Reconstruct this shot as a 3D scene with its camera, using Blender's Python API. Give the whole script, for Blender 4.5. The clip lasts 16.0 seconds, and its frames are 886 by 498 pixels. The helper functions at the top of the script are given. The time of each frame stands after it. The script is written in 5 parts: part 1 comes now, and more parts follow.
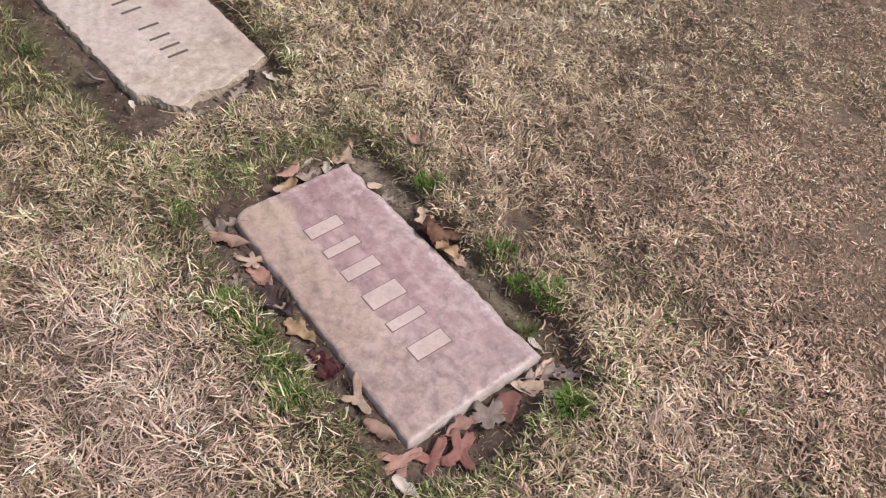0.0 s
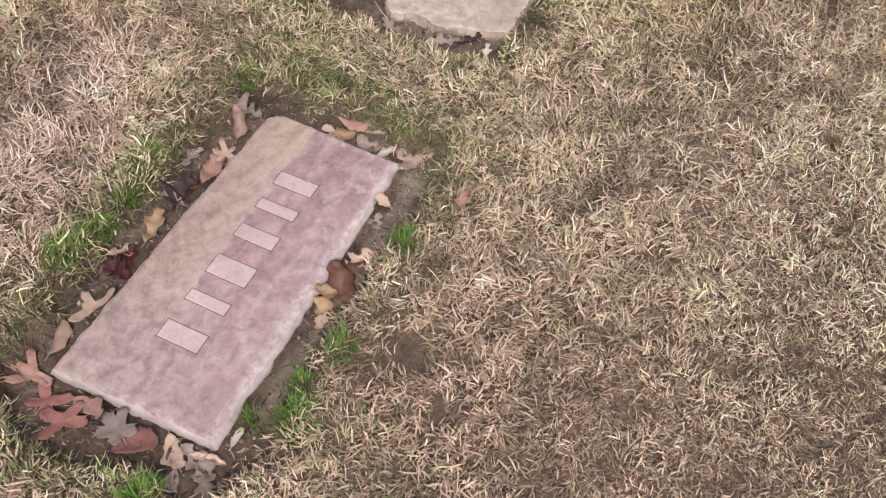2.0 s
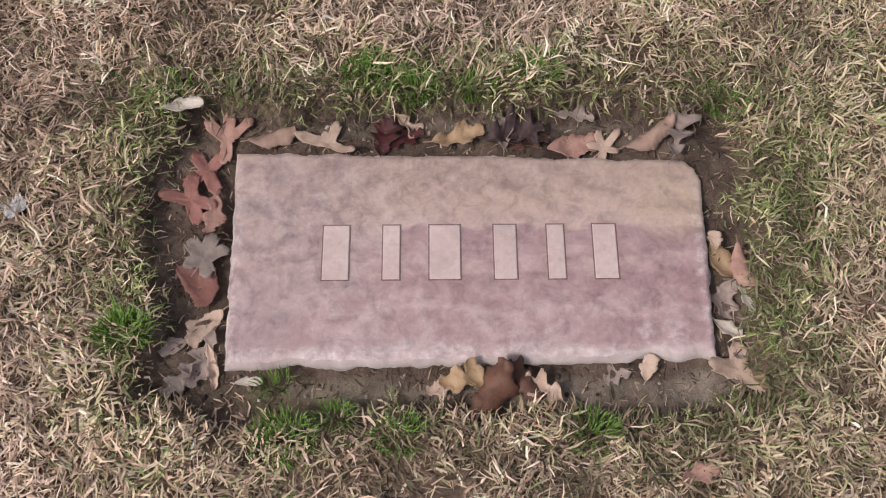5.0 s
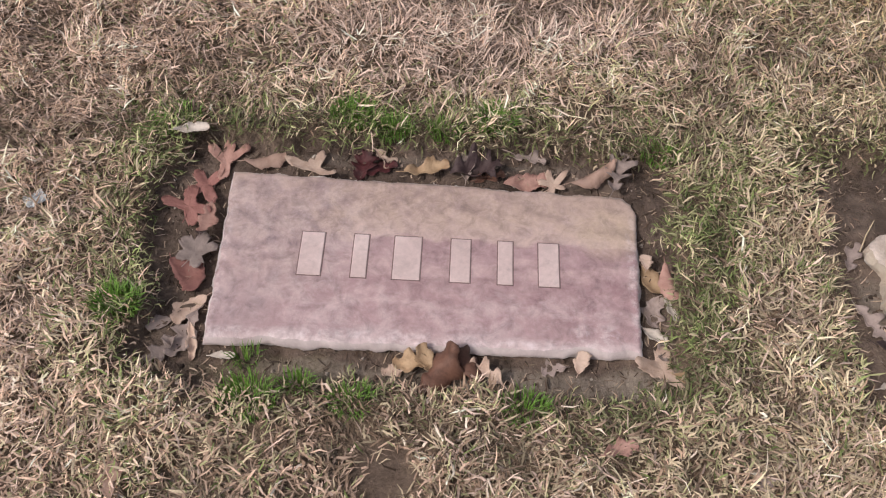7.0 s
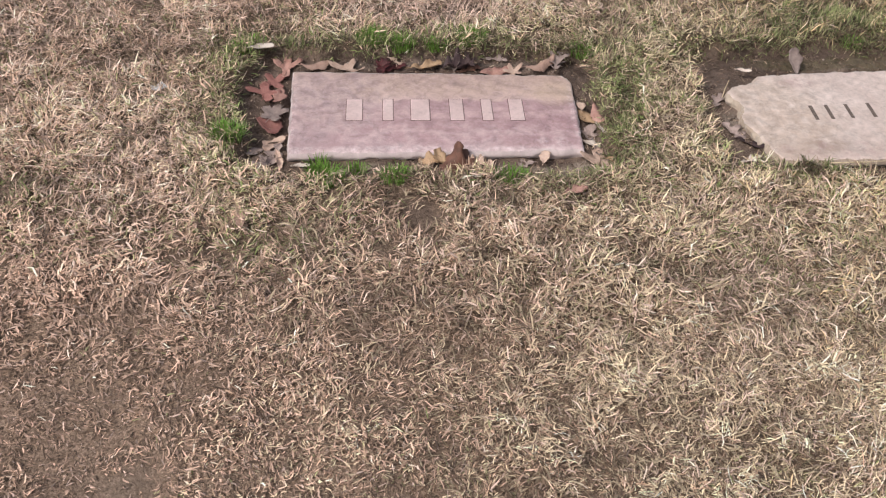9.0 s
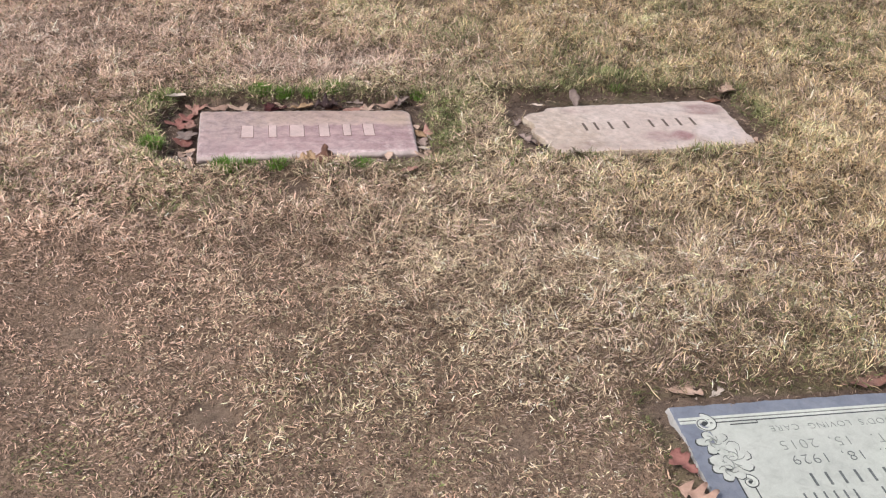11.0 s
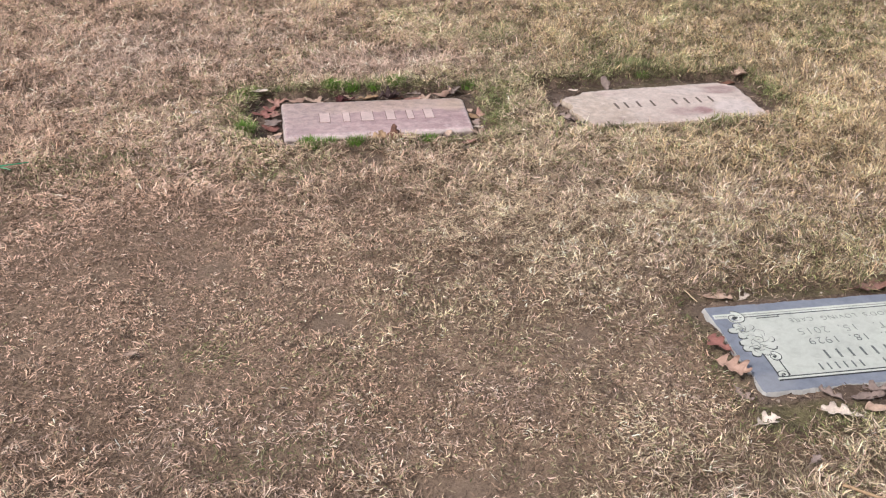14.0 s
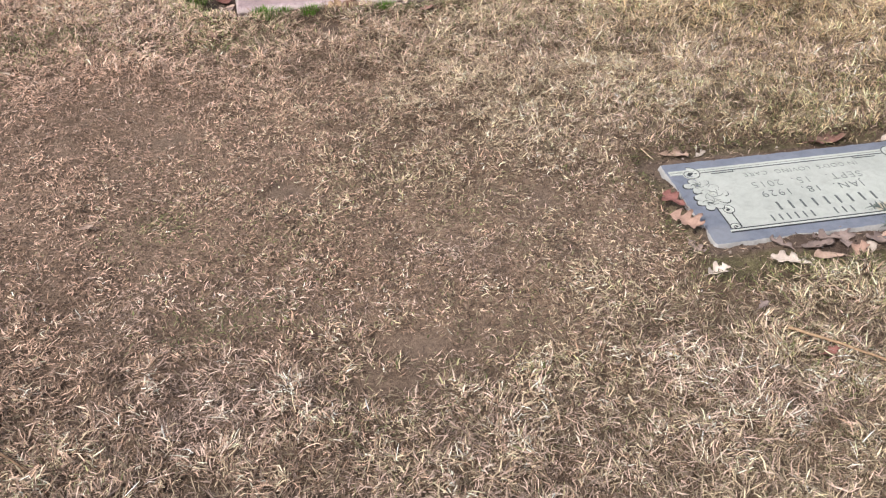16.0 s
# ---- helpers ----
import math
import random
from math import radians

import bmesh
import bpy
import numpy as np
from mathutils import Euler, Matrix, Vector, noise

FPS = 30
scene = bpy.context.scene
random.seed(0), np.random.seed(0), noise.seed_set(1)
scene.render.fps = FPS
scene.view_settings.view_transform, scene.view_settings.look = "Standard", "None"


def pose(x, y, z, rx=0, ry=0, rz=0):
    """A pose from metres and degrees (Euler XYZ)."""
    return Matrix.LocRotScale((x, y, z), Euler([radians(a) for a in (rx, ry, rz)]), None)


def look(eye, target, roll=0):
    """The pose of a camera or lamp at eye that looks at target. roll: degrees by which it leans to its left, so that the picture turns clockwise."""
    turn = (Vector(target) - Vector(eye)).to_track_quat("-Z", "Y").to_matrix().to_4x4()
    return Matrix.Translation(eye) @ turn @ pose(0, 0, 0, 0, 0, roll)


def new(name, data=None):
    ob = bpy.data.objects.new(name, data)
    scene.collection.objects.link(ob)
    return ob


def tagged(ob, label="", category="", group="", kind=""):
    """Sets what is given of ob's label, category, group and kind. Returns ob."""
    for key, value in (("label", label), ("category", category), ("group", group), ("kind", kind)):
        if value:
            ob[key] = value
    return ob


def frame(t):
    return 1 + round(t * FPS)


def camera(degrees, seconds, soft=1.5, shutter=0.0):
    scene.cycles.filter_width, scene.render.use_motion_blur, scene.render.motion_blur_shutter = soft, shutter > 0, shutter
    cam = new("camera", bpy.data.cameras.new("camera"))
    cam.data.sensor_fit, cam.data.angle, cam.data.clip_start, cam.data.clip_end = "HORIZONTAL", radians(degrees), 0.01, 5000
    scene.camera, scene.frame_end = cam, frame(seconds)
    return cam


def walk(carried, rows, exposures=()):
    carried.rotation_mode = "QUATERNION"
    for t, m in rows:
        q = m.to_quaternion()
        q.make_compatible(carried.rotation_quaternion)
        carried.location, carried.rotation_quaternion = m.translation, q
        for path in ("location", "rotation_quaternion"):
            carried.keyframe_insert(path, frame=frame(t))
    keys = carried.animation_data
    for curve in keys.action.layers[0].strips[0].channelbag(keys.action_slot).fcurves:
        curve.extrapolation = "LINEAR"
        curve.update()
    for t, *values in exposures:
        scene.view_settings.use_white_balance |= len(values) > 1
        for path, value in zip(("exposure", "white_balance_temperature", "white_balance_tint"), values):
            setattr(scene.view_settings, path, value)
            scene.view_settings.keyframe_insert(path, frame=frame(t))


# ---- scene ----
cam = camera(50.1, 16.0, soft=1.2)
PATH = [
    (0, (-0.938, 0.633, 1.408), (0.061, -0.219, -0.1), 4.0),
    (0.5, (-0.918, 0.297, 1.388), (0.147, -0.216, -0.225), 3.6),
    (1, (-0.897, -0.027, 1.395), (0.18, -0.248, -0.275), 3.4),
    (1.5, (-0.876, -0.4, 1.397), (0.245, -0.267, -0.254), 1.7),
    (2, (-0.688, -0.692, 1.325), (0.366, -0.211, -0.306), 1.7),
    (2.5, (-0.515, -0.855, 1.292), (0.302, 0.011, -0.316), 2.4),
    (3, (-0.363, -0.892, 1.266), (0.176, 0.195, -0.324), 3.5),
    (3.5, (-0.185, -0.754, 1.211), (0.114, 0.38, -0.409), 4.6),
    (4, (-0.096, -0.646, 1.157), (0.131, 0.379, -0.545), 8.7),
    (4.5, (-0.044, -0.586, 1.143), (0.011, 0.356, -0.62), 6.4),
    (5, (-0.036, -0.482, 1.134), (-0.032, 0.302, -0.706), -0.1),
    (5.2, (-0.02, -0.433, 1.125), (0.027, 0.259, -0.751), 2.3),
    (7.3, (0.029, -0.888, 1.163), (0.008, 0.318, -0.433), 2.3),
    (7.5, (0.012, -0.966, 1.165), (-0.008, 0.277, -0.402), 2.0),
    (8, (-0.06, -1.219, 1.174), (-0.001, 0.116, -0.315), 2.0),
    (8.2, (-0.089, -1.32, 1.206), (0.007, 0.033, -0.262), 3.0),
    (10.3, (-0.109, -2.227, 1.199), (0.044, -0.597, 0.049), 1.5),
    (10.5, (-0.082, -2.318, 1.197), (0.101, -0.66, 0.094), 1.8),
    (11, (-0.054, -2.538, 1.21), (0.257, -0.879, 0.138), 3.5),
    (11.5, (-0.13, -2.675, 1.217), (0.213, -0.991, 0.193), 2.5),
    (12, (-0.265, -2.807, 1.216), (0.18, -1.128, 0.225), 2.3),
    (12.5, (-0.299, -2.88, 1.228), (0.263, -1.232, 0.243), 2.7),
    (13, (-0.276, -2.921, 1.225), (0.157, -1.235, 0.239), 1.5),
    (13.5, (-0.259, -2.953, 1.218), (0.028, -1.243, 0.22), 0.2),
    (14, (-0.257, -2.974, 1.218), (0.025, -1.269, 0.212), 1.0),
    (14.5, (-0.266, -2.987, 1.219), (0.006, -1.279, 0.215), 1.6),
    (15, (-0.26, -2.995, 1.209), (0.009, -1.287, 0.204), 2.0),
    (15.5, (-0.245, -3.006, 1.182), (0.005, -1.361, 0.074), 1.1),
    (16, (-0.215, -3.01, 1.181), (0.091, -1.445, -0.026), 0.1),
]
walk(cam, [(t, look(eye, target, roll)) for t, eye, target, roll in PATH], [(0, 0.03), (1, 0.0), (1.5, 0.02), (2, 0.02), (2.5, -0.05), (3, -0.09), (4, -0.18), (5.2, -0.21), (8, -0.05), (10.3, 0.1), (12.5, 0.1), (16, 0.22)])

# ---------------------------------------------------------------- light
SUN_AZ, SUN_EL = -146.0, 50.0      # degrees: azimuth from +x towards +y, height
world = bpy.data.worlds.new("overcast_sky")
scene.world = world
world.use_nodes = True
wn = world.node_tree
sky = wn.nodes.new("ShaderNodeTexSky")
sky.sky_type, sky.sun_disc = "NISHITA", False
sky.sun_elevation, sky.sun_rotation = radians(SUN_EL), radians(90 - SUN_AZ)
sky.air_density, sky.dust_density, sky.ozone_density = 1.0, 4.0, 1.0
haze = wn.nodes.new("ShaderNodeHueSaturation")      # thin white cloud over the blue
haze.inputs["Saturation"].default_value = 0.5
wn.links.new(sky.outputs["Color"], haze.inputs["Color"])
wn.links.new(haze.outputs["Color"], wn.nodes["Background"].inputs["Color"])
wn.nodes["Background"].inputs["Strength"].default_value = 0.125
sun_data = bpy.data.lights.new("sun", "SUN")
sun_data.energy, sun_data.angle, sun_data.color = 2.1, radians(7), (1.0, 0.95, 0.88)
sun = new("sun", sun_data)
sun.matrix_world = look((4 * math.cos(radians(SUN_AZ)) * math.cos(radians(SUN_EL)), 4 * math.sin(radians(SUN_AZ)) * math.cos(radians(SUN_EL)), 4 * math.sin(radians(SUN_EL))), (0, 0, 0))


# ---------------------------------------------------------------- materials
def material(name, rough=0.8, spec=0.3):
    m = bpy.data.materials.new(name)
    m.use_nodes = True
    b = m.node_tree.nodes["Principled BSDF"]
    b.inputs["Roughness"].default_value = rough
    b.inputs["Specular IOR Level"].default_value = spec
    return m, m.node_tree, b


def node(tree, kind, **inputs):
    n = tree.nodes.new(kind)
    for key, value in inputs.items():
        n.inputs[key.replace("_", " ")].default_value = value
    return n


def coords(tree):
    return tree.nodes.new("ShaderNodeTexCoord").outputs["Object"]


def noise_tex(tree, vec, scale, detail=6.0, rough=0.6, distortion=0.0):
    n = node(tree, "ShaderNodeTexNoise", Scale=scale, Detail=detail, Roughness=rough, Distortion=distortion)
    tree.links.new(vec, n.inputs["Vector"])
    return n.outputs["Fac"]


def ramp(tree, fac, stops):
    r = tree.nodes.new("ShaderNodeValToRGB")
    el = r.color_ramp.elements
    while len(el) < len(stops):
        el.new(0.5)
    for e, (p, c) in zip(el, stops):
        e.position, e.color = p, (*c, 1) if len(c) == 3 else c
    tree.links.new(fac, r.inputs["Fac"])
    return r.outputs["Color"]


def grey(v):
    return (v, v, v)


def mix(tree, fac, a, b, mode="MIX"):
    n = tree.nodes.new("ShaderNodeMix")
    n.data_type, n.blend_type = "RGBA", mode
    for sock, val in ((n.inputs["Factor"], fac), (n.inputs[6], a), (n.inputs[7], b)):
        if hasattr(val, "links"):
            tree.links.new(val, sock)
        elif isinstance(val, tuple):
            sock.default_value = (*val, 1)
        else:
            sock.default_value = val
    return n.outputs[2]


def bump(tree, bsdf, height, strength, distance):
    n = node(tree, "ShaderNodeBump", Strength=strength, Distance=distance)
    tree.links.new(height, n.inputs["Height"])
    tree.links.new(n.outputs["Normal"], bsdf.inputs["Normal"])
    return n


def blob(tree, vec, cx, cy, rx, ry, wobble=0.35, scale=9.0):
    """A soft stain of its own shape on the xy plane: 1 in its middle, 0 outside."""
    warp = node(tree, "ShaderNodeTexNoise", Scale=scale, Detail=4.0)
    tree.links.new(vec, warp.inputs["Vector"])
    mp = tree.nodes.new("ShaderNodeMapping")
    mp.vector_type = "TEXTURE"
    mp.inputs["Location"].default_value = (cx, cy, 0)
    mp.inputs["Scale"].default_value = (rx, ry, 1000)
    tree.links.new(vec, mp.inputs["Vector"])
    ln = tree.nodes.new("ShaderNodeVectorMath")
    ln.operation = "LENGTH"
    tree.links.new(mp.outputs["Vector"], ln.inputs[0])
    ad = tree.nodes.new("ShaderNodeMath")
    ad.operation = "MULTIPLY_ADD"
    ad.inputs[1].default_value = wobble * 3
    tree.links.new(warp.outputs["Fac"], ad.inputs[0])
    tree.links.new(ln.outputs["Value"], ad.inputs[2])
    rg = node(tree, "ShaderNodeMapRange", From_Min=0.55 + wobble * 1.5, From_Max=1.15 + wobble * 1.5, To_Min=1.0, To_Max=0.0)
    rg.interpolation_type = "SMOOTHSTEP"
    tree.links.new(ad.outputs[0], rg.inputs["Value"])
    return rg.outputs["Result"]


def scaled(tree, fac, k):
    n = tree.nodes.new("ShaderNodeMath")
    n.operation = "MULTIPLY"
    n.inputs[1].default_value = k
    tree.links.new(fac, n.inputs[0])
    return n.outputs[0]


def strata(tree, vec, layers):
    """Bedding of a sandstone across its face: layers (y, colour), with wavy, in places sharp bounds."""
    y = tree.nodes.new("ShaderNodeSeparateXYZ")
    tree.links.new(vec, y.inputs[0])
    mp = tree.nodes.new("ShaderNodeMapping")
    mp.inputs["Scale"].default_value = (1.0, 3.0, 1.0)
    tree.links.new(vec, mp.inputs["Vector"])
    total = y.outputs["Y"]
    for scale, reach in ((4.0, 0.085), (17.0, 0.030), (60.0, 0.010)):
        ad = tree.nodes.new("ShaderNodeMath")
        ad.operation = "MULTIPLY_ADD"
        ad.inputs[1].default_value = reach
        tree.links.new(noise_tex(tree, mp.outputs["Vector"], scale, 4.0, 0.6), ad.inputs[0])
        tree.links.new(total, ad.inputs[2])
        total = ad.outputs[0]
    lo, hi = layers[0][0], layers[-1][0]
    rg = node(tree, "ShaderNodeMapRange", From_Min=lo + 0.0625, From_Max=hi + 0.0625, To_Min=0.0, To_Max=1.0)
    tree.links.new(total, rg.inputs["Value"])
    return ramp(tree, rg.outputs["Result"], [((q - lo) / (hi - lo), colour) for q, colour in layers])


def stone_material(name, base, dark, light, stains, rough=0.75, fine=160.0, layers=None, mottles=(), tint=None, spec=0.5, blotch=0.82):
    m, t, b = material(name, rough, spec)
    b.inputs["Sheen Weight"].default_value = 0.55
    b.inputs["Sheen Roughness"].default_value = 0.32
    v = coords(t)
    col = ramp(t, noise_tex(t, v, 7.0, 8.0, 0.62, 0.6), [(0.3, dark), (0.5, base), (0.72, light)])
    if layers:
        col = mix(t, 0.85, col, strata(t, v, layers))
    for cx, cy, rx, ry, colour, k in stains:
        col = mix(t, scaled(t, blob(t, v, cx, cy, rx, ry), k), col, colour)
    for cx, cy, rx, ry, colour, k, scale in mottles:
        patch = ramp(t, noise_tex(t, v, scale, 10.0, 0.72, 0.25), [(0.46, grey(0)), (0.64, grey(1))])
        col = mix(t, scaled(t, mix(t, 1.0, blob(t, v, cx, cy, rx, ry), patch, "MULTIPLY"), k), col, colour)
    spots = ramp(t, noise_tex(t, v, 38.0, 9.0, 0.72, 0.8), [(0.34, grey(blotch)), (0.5, grey(1.0)), (0.66, grey(1.5 - 0.5 * blotch))])
    col = mix(t, 0.8, col, spots, "MULTIPLY")
    grain = noise_tex(t, v, fine, 3.0, 0.7)
    col = mix(t, 0.5, col, ramp(t, grain, [(0.3, grey(0.86)), (0.7, grey(1.10))]), "MULTIPLY")
    if tint:
        col = mix(t, 1.0, col, tint, "MULTIPLY")
    t.links.new(col, b.inputs["Base Color"])
    bump(t, b, noise_tex(t, v, 45.0, 8.0, 0.7), 0.24, 0.004)
    return m


def plain_material(name, rgb, rough=0.7, scale=80.0, amount=0.25, spec=0.3, metal=0.0, bumps=0.2):
    m, t, b = material(name, rough, spec)
    v = coords(t)
    b.inputs["Metallic"].default_value = metal
    var = ramp(t, noise_tex(t, v, scale, 5.0), [(0.3, grey(1 - amount)), (0.7, grey(1 + amount))])
    t.links.new(mix(t, 1.0, rgb, var, "MULTIPLY"), b.inputs["Base Color"])
    if bumps:
        bump(t, b, noise_tex(t, v, scale * 2, 4.0), bumps, 0.002)
    return m


PINK = stone_material("pink_sandstone", (0.54, 0.41, 0.395), (0.43, 0.315, 0.305), (0.63, 0.49, 0.475), [
    (-0.24, 0.03, 0.10, 0.13, (0.48, 0.375, 0.355), 0.75), (0.27, 0.06, 0.06, 0.05, (0.54, 0.44, 0.325), 0.5), (-0.27, -0.10, 0.07, 0.06, (0.45, 0.345, 0.345), 0.6),
], rough=0.40, layers=[
    (-0.175, (0.70, 0.62, 0.63)), (-0.148, (0.62, 0.52, 0.525)), (-0.128, (0.46, 0.325, 0.335)), (-0.098, (0.43, 0.295, 0.305)), (-0.082, (0.53, 0.40, 0.405)), (-0.070, (0.42, 0.285, 0.295)), (-0.030, (0.40, 0.27, 0.28)),
    (-0.022, (0.51, 0.375, 0.375)), (-0.006, (0.50, 0.365, 0.365)), (0.002, (0.385, 0.26, 0.275)), (0.024, (0.40, 0.275, 0.285)), (0.032, (0.57, 0.45, 0.40)), (0.070, (0.53, 0.42, 0.345)), (0.15, (0.49, 0.385, 0.315)),
], mottles=[(-0.22, 0.05, 0.13, 0.12, (0.25, 0.19, 0.20), 1.0, 26.0), (-0.20, 0.03, 0.16, 0.14, (0.64, 0.54, 0.52), 0.6, 17.0), (-0.06, 0.11, 0.22, 0.04, (0.29, 0.215, 0.20), 0.8, 34.0), (0.12, 0.11, 0.2, 0.04, (0.36, 0.28, 0.24), 0.45, 30.0),
            (0.20, -0.06, 0.14, 0.07, (0.28, 0.165, 0.185), 0.7, 24.0), (0.0, -0.09, 0.34, 0.05, (0.72, 0.61, 0.61), 0.55, 22.0), (-0.27, -0.09, 0.06, 0.08, (0.36, 0.29, 0.30), 0.6, 26.0), (0.0, -0.145, 0.36, 0.020, (0.80, 0.73, 0.74), 0.9, 50.0),
            (0.305, -0.04, 0.014, 0.14, (0.82, 0.74, 0.74), 0.8, 50.0), (0.245, -0.125, 0.05, 0.03, (0.80, 0.73, 0.74), 0.7, 44.0), (-0.305, -0.02, 0.012, 0.15, (0.78, 0.68, 0.68), 0.7, 50.0),
            (0.0, 0.0, 0.38, 0.20, (0.38, 0.275, 0.28), 0.34, 48.0), (0.0, 0.0, 0.38, 0.20, (0.70, 0.58, 0.57), 0.25, 40.0)], tint=(0.93, 0.855, 0.87), blotch=0.64)
PINK_EDGE = stone_material("broken_stone_edge", (0.53, 0.435, 0.43), (0.36, 0.28, 0.275), (0.68, 0.585, 0.58), [], 0.9)
TAN = stone_material("weathered_tan_stone", (0.60, 0.482, 0.44), (0.50, 0.382, 0.345), (0.69, 0.572, 0.53), [
    (0.045, -0.085, 0.060, 0.048, (0.38, 0.235, 0.23), 0.8), (0.125, -0.085, 0.044, 0.042, (0.31, 0.15, 0.155), 1.0), (-0.24, -0.02, 0.12, 0.17, (0.52, 0.40, 0.315), 0.6), (-0.16, 0.105, 0.05, 0.022, (0.44, 0.29, 0.275), 0.7),
    (0.255, 0.095, 0.075, 0.045, (0.33, 0.20, 0.19), 1.0), (0.29, 0.035, 0.05, 0.010, (0.44, 0.32, 0.30), 0.6), (-0.18, -0.125, 0.05, 0.03, (0.36, 0.265, 0.215), 0.7), (0.25, -0.07, 0.10, 0.07, (0.64, 0.54, 0.535), 0.7), (0.14, 0.10, 0.09, 0.03, (0.58, 0.48, 0.46), 0.6),
], rough=0.44, mottles=[(-0.22, 0.0, 0.16, 0.2, (0.34, 0.255, 0.205), 0.7, 22.0), (-0.20, 0.02, 0.16, 0.18, (0.76, 0.65, 0.60), 0.75, 30.0), (-0.06, -0.07, 0.16, 0.10, (0.45, 0.345, 0.29), 0.5, 16.0), (0.1, 0.06, 0.25, 0.1, (0.72, 0.61, 0.58), 0.4, 20.0),
                        (-0.14, -0.14, 0.16, 0.03, (0.36, 0.215, 0.20), 0.6, 28.0), (0.07, -0.125, 0.05, 0.022, (0.40, 0.34, 0.36), 0.7, 60.0), (0.0, 0.0, 0.42, 0.26, (0.36, 0.27, 0.235), 0.35, 34.0), (0.0, 0.0, 0.42, 0.26, (0.76, 0.66, 0.62), 0.25, 25.0)], blotch=0.68)
TAN_EDGE = stone_material("broken_tan_edge", (0.38, 0.30, 0.24), (0.24, 0.18, 0.14), (0.52, 0.44, 0.37), [], 0.9)
GRANITE = stone_material("blue_grey_granite", (0.205, 0.225, 0.285), (0.165, 0.18, 0.23), (0.26, 0.285, 0.345), [(-0.20, 0.12, 0.06, 0.05, (0.40, 0.43, 0.50), 0.6), (-0.285, 0.0, 0.03, 0.09, (0.34, 0.36, 0.42), 0.5), (0.27, 0.13, 0.05, 0.04, (0.30, 0.31, 0.35), 0.5)], 0.5, 420.0, mottles=[(0.0, 0.0, 0.4, 0.3, (0.30, 0.31, 0.36), 0.45, 30.0)], spec=0.3)
GRANITE_EDGE = stone_material("rough_granite_edge", (0.44, 0.43, 0.43), (0.30, 0.29, 0.29), (0.58, 0.56, 0.54), [], 0.9, 300.0)
PANEL = stone_material("frosted_granite_panel", (0.50, 0.52, 0.49), (0.445, 0.465, 0.44), (0.555, 0.57, 0.54), [(-0.112, 0.098, 0.026, 0.020, (0.47, 0.37, 0.25), 0.75), (-0.10, 0.02, 0.12, 0.06, (0.55, 0.58, 0.54), 0.4)], 0.8, 380.0)
FROST = stone_material("pale_frosted_granite", (0.58, 0.60, 0.565), (0.50, 0.52, 0.49), (0.65, 0.67, 0.63), [], 0.8, 380.0)
CARVED_PALE = stone_material("carved_pale_stone", (0.60, 0.455, 0.445), (0.52, 0.385, 0.375), (0.67, 0.525, 0.515), [], 0.85)
RELIEF_SHADE = plain_material("dark_relief_shade", (0.19, 0.125, 0.12), 0.9, 200.0, 0.4)
INK = plain_material("carved_dark_lettering", (0.15, 0.115, 0.10), 0.9, 200.0, 0.5)
LINE = plain_material("carved_line", (0.055, 0.06, 0.065), 0.8)
FAINT_LINE = plain_material("faint_carved_lettering", (0.25, 0.265, 0.255), 0.8, 200.0, 0.4)
WORN_LINE = plain_material("worn_carved_lettering", (0.13, 0.14, 0.145), 0.8, 200.0, 0.4)

GREEN_WIRE = plain_material("green_plastic", (0.08, 0.42, 0.22), 0.4, 60.0, 0.1, 0.5)
WHITE_SCRAP = plain_material("white_plastic_scrap", (0.84, 0.84, 0.86), 0.4, 120.0, 0.15, 0.5)
TWIG = plain_material("weathered_twig", (0.20, 0.13, 0.085), 0.9, 90.0, 0.4)
PALE_TWIG = plain_material("tan_twig", (0.40, 0.27, 0.17), 0.9, 90.0, 0.3)
STRAW_STALK = plain_material("dry_stalk", (0.55, 0.44, 0.30), 0.8, 90.0, 0.25)
NEEDLE = plain_material("dark_fir_needles", (0.024, 0.036, 0.028), 0.6, 60.0, 0.5)
FROSTED_NEEDLE = plain_material("frosted_needles", (0.16, 0.20, 0.19), 0.6, 60.0, 0.4)
BALL_GOLD = plain_material("pale_gold_ornament", (0.86, 0.72, 0.56), 0.35, 30.0, 0.05, 0.6, 0.9, 0.0)
BALL_GREEN = plain_material("silver_green_ornament", (0.66, 0.80, 0.70), 0.35, 30.0, 0.05, 0.6, 0.9, 0.0)
BERRY = plain_material("gilded_berry", (0.75, 0.58, 0.40), 0.3, 60.0, 0.1, 0.6, 0.8, 0.0)
WIRE = plain_material("dark_wire", (0.03, 0.035, 0.03), 0.5, 60.0, 0.2)


def leaf_material(name, rgb, spot):
    m, t, b = material(name, 0.62, 0.3)
    v = coords(t)
    info = t.nodes.new("ShaderNodeObjectInfo").outputs["Random"]
    col = mix(t, ramp(t, noise_tex(t, v, 55.0, 6.0, 0.65, 0.5), [(0.42, grey(0)), (0.66, grey(0.85))]), rgb, spot)
    var = node(t, "ShaderNodeHueSaturation")
    rg = node(t, "ShaderNodeMapRange", To_Min=0.8, To_Max=1.2)
    t.links.new(info, rg.inputs["Value"])
    t.links.new(rg.outputs["Result"], var.inputs["Value"])
    t.links.new(col, var.inputs["Color"])
    t.links.new(var.outputs["Color"], b.inputs["Base Color"])
    bump(t, b, noise_tex(t, v, 140.0, 5.0), 0.5, 0.002)
    return m


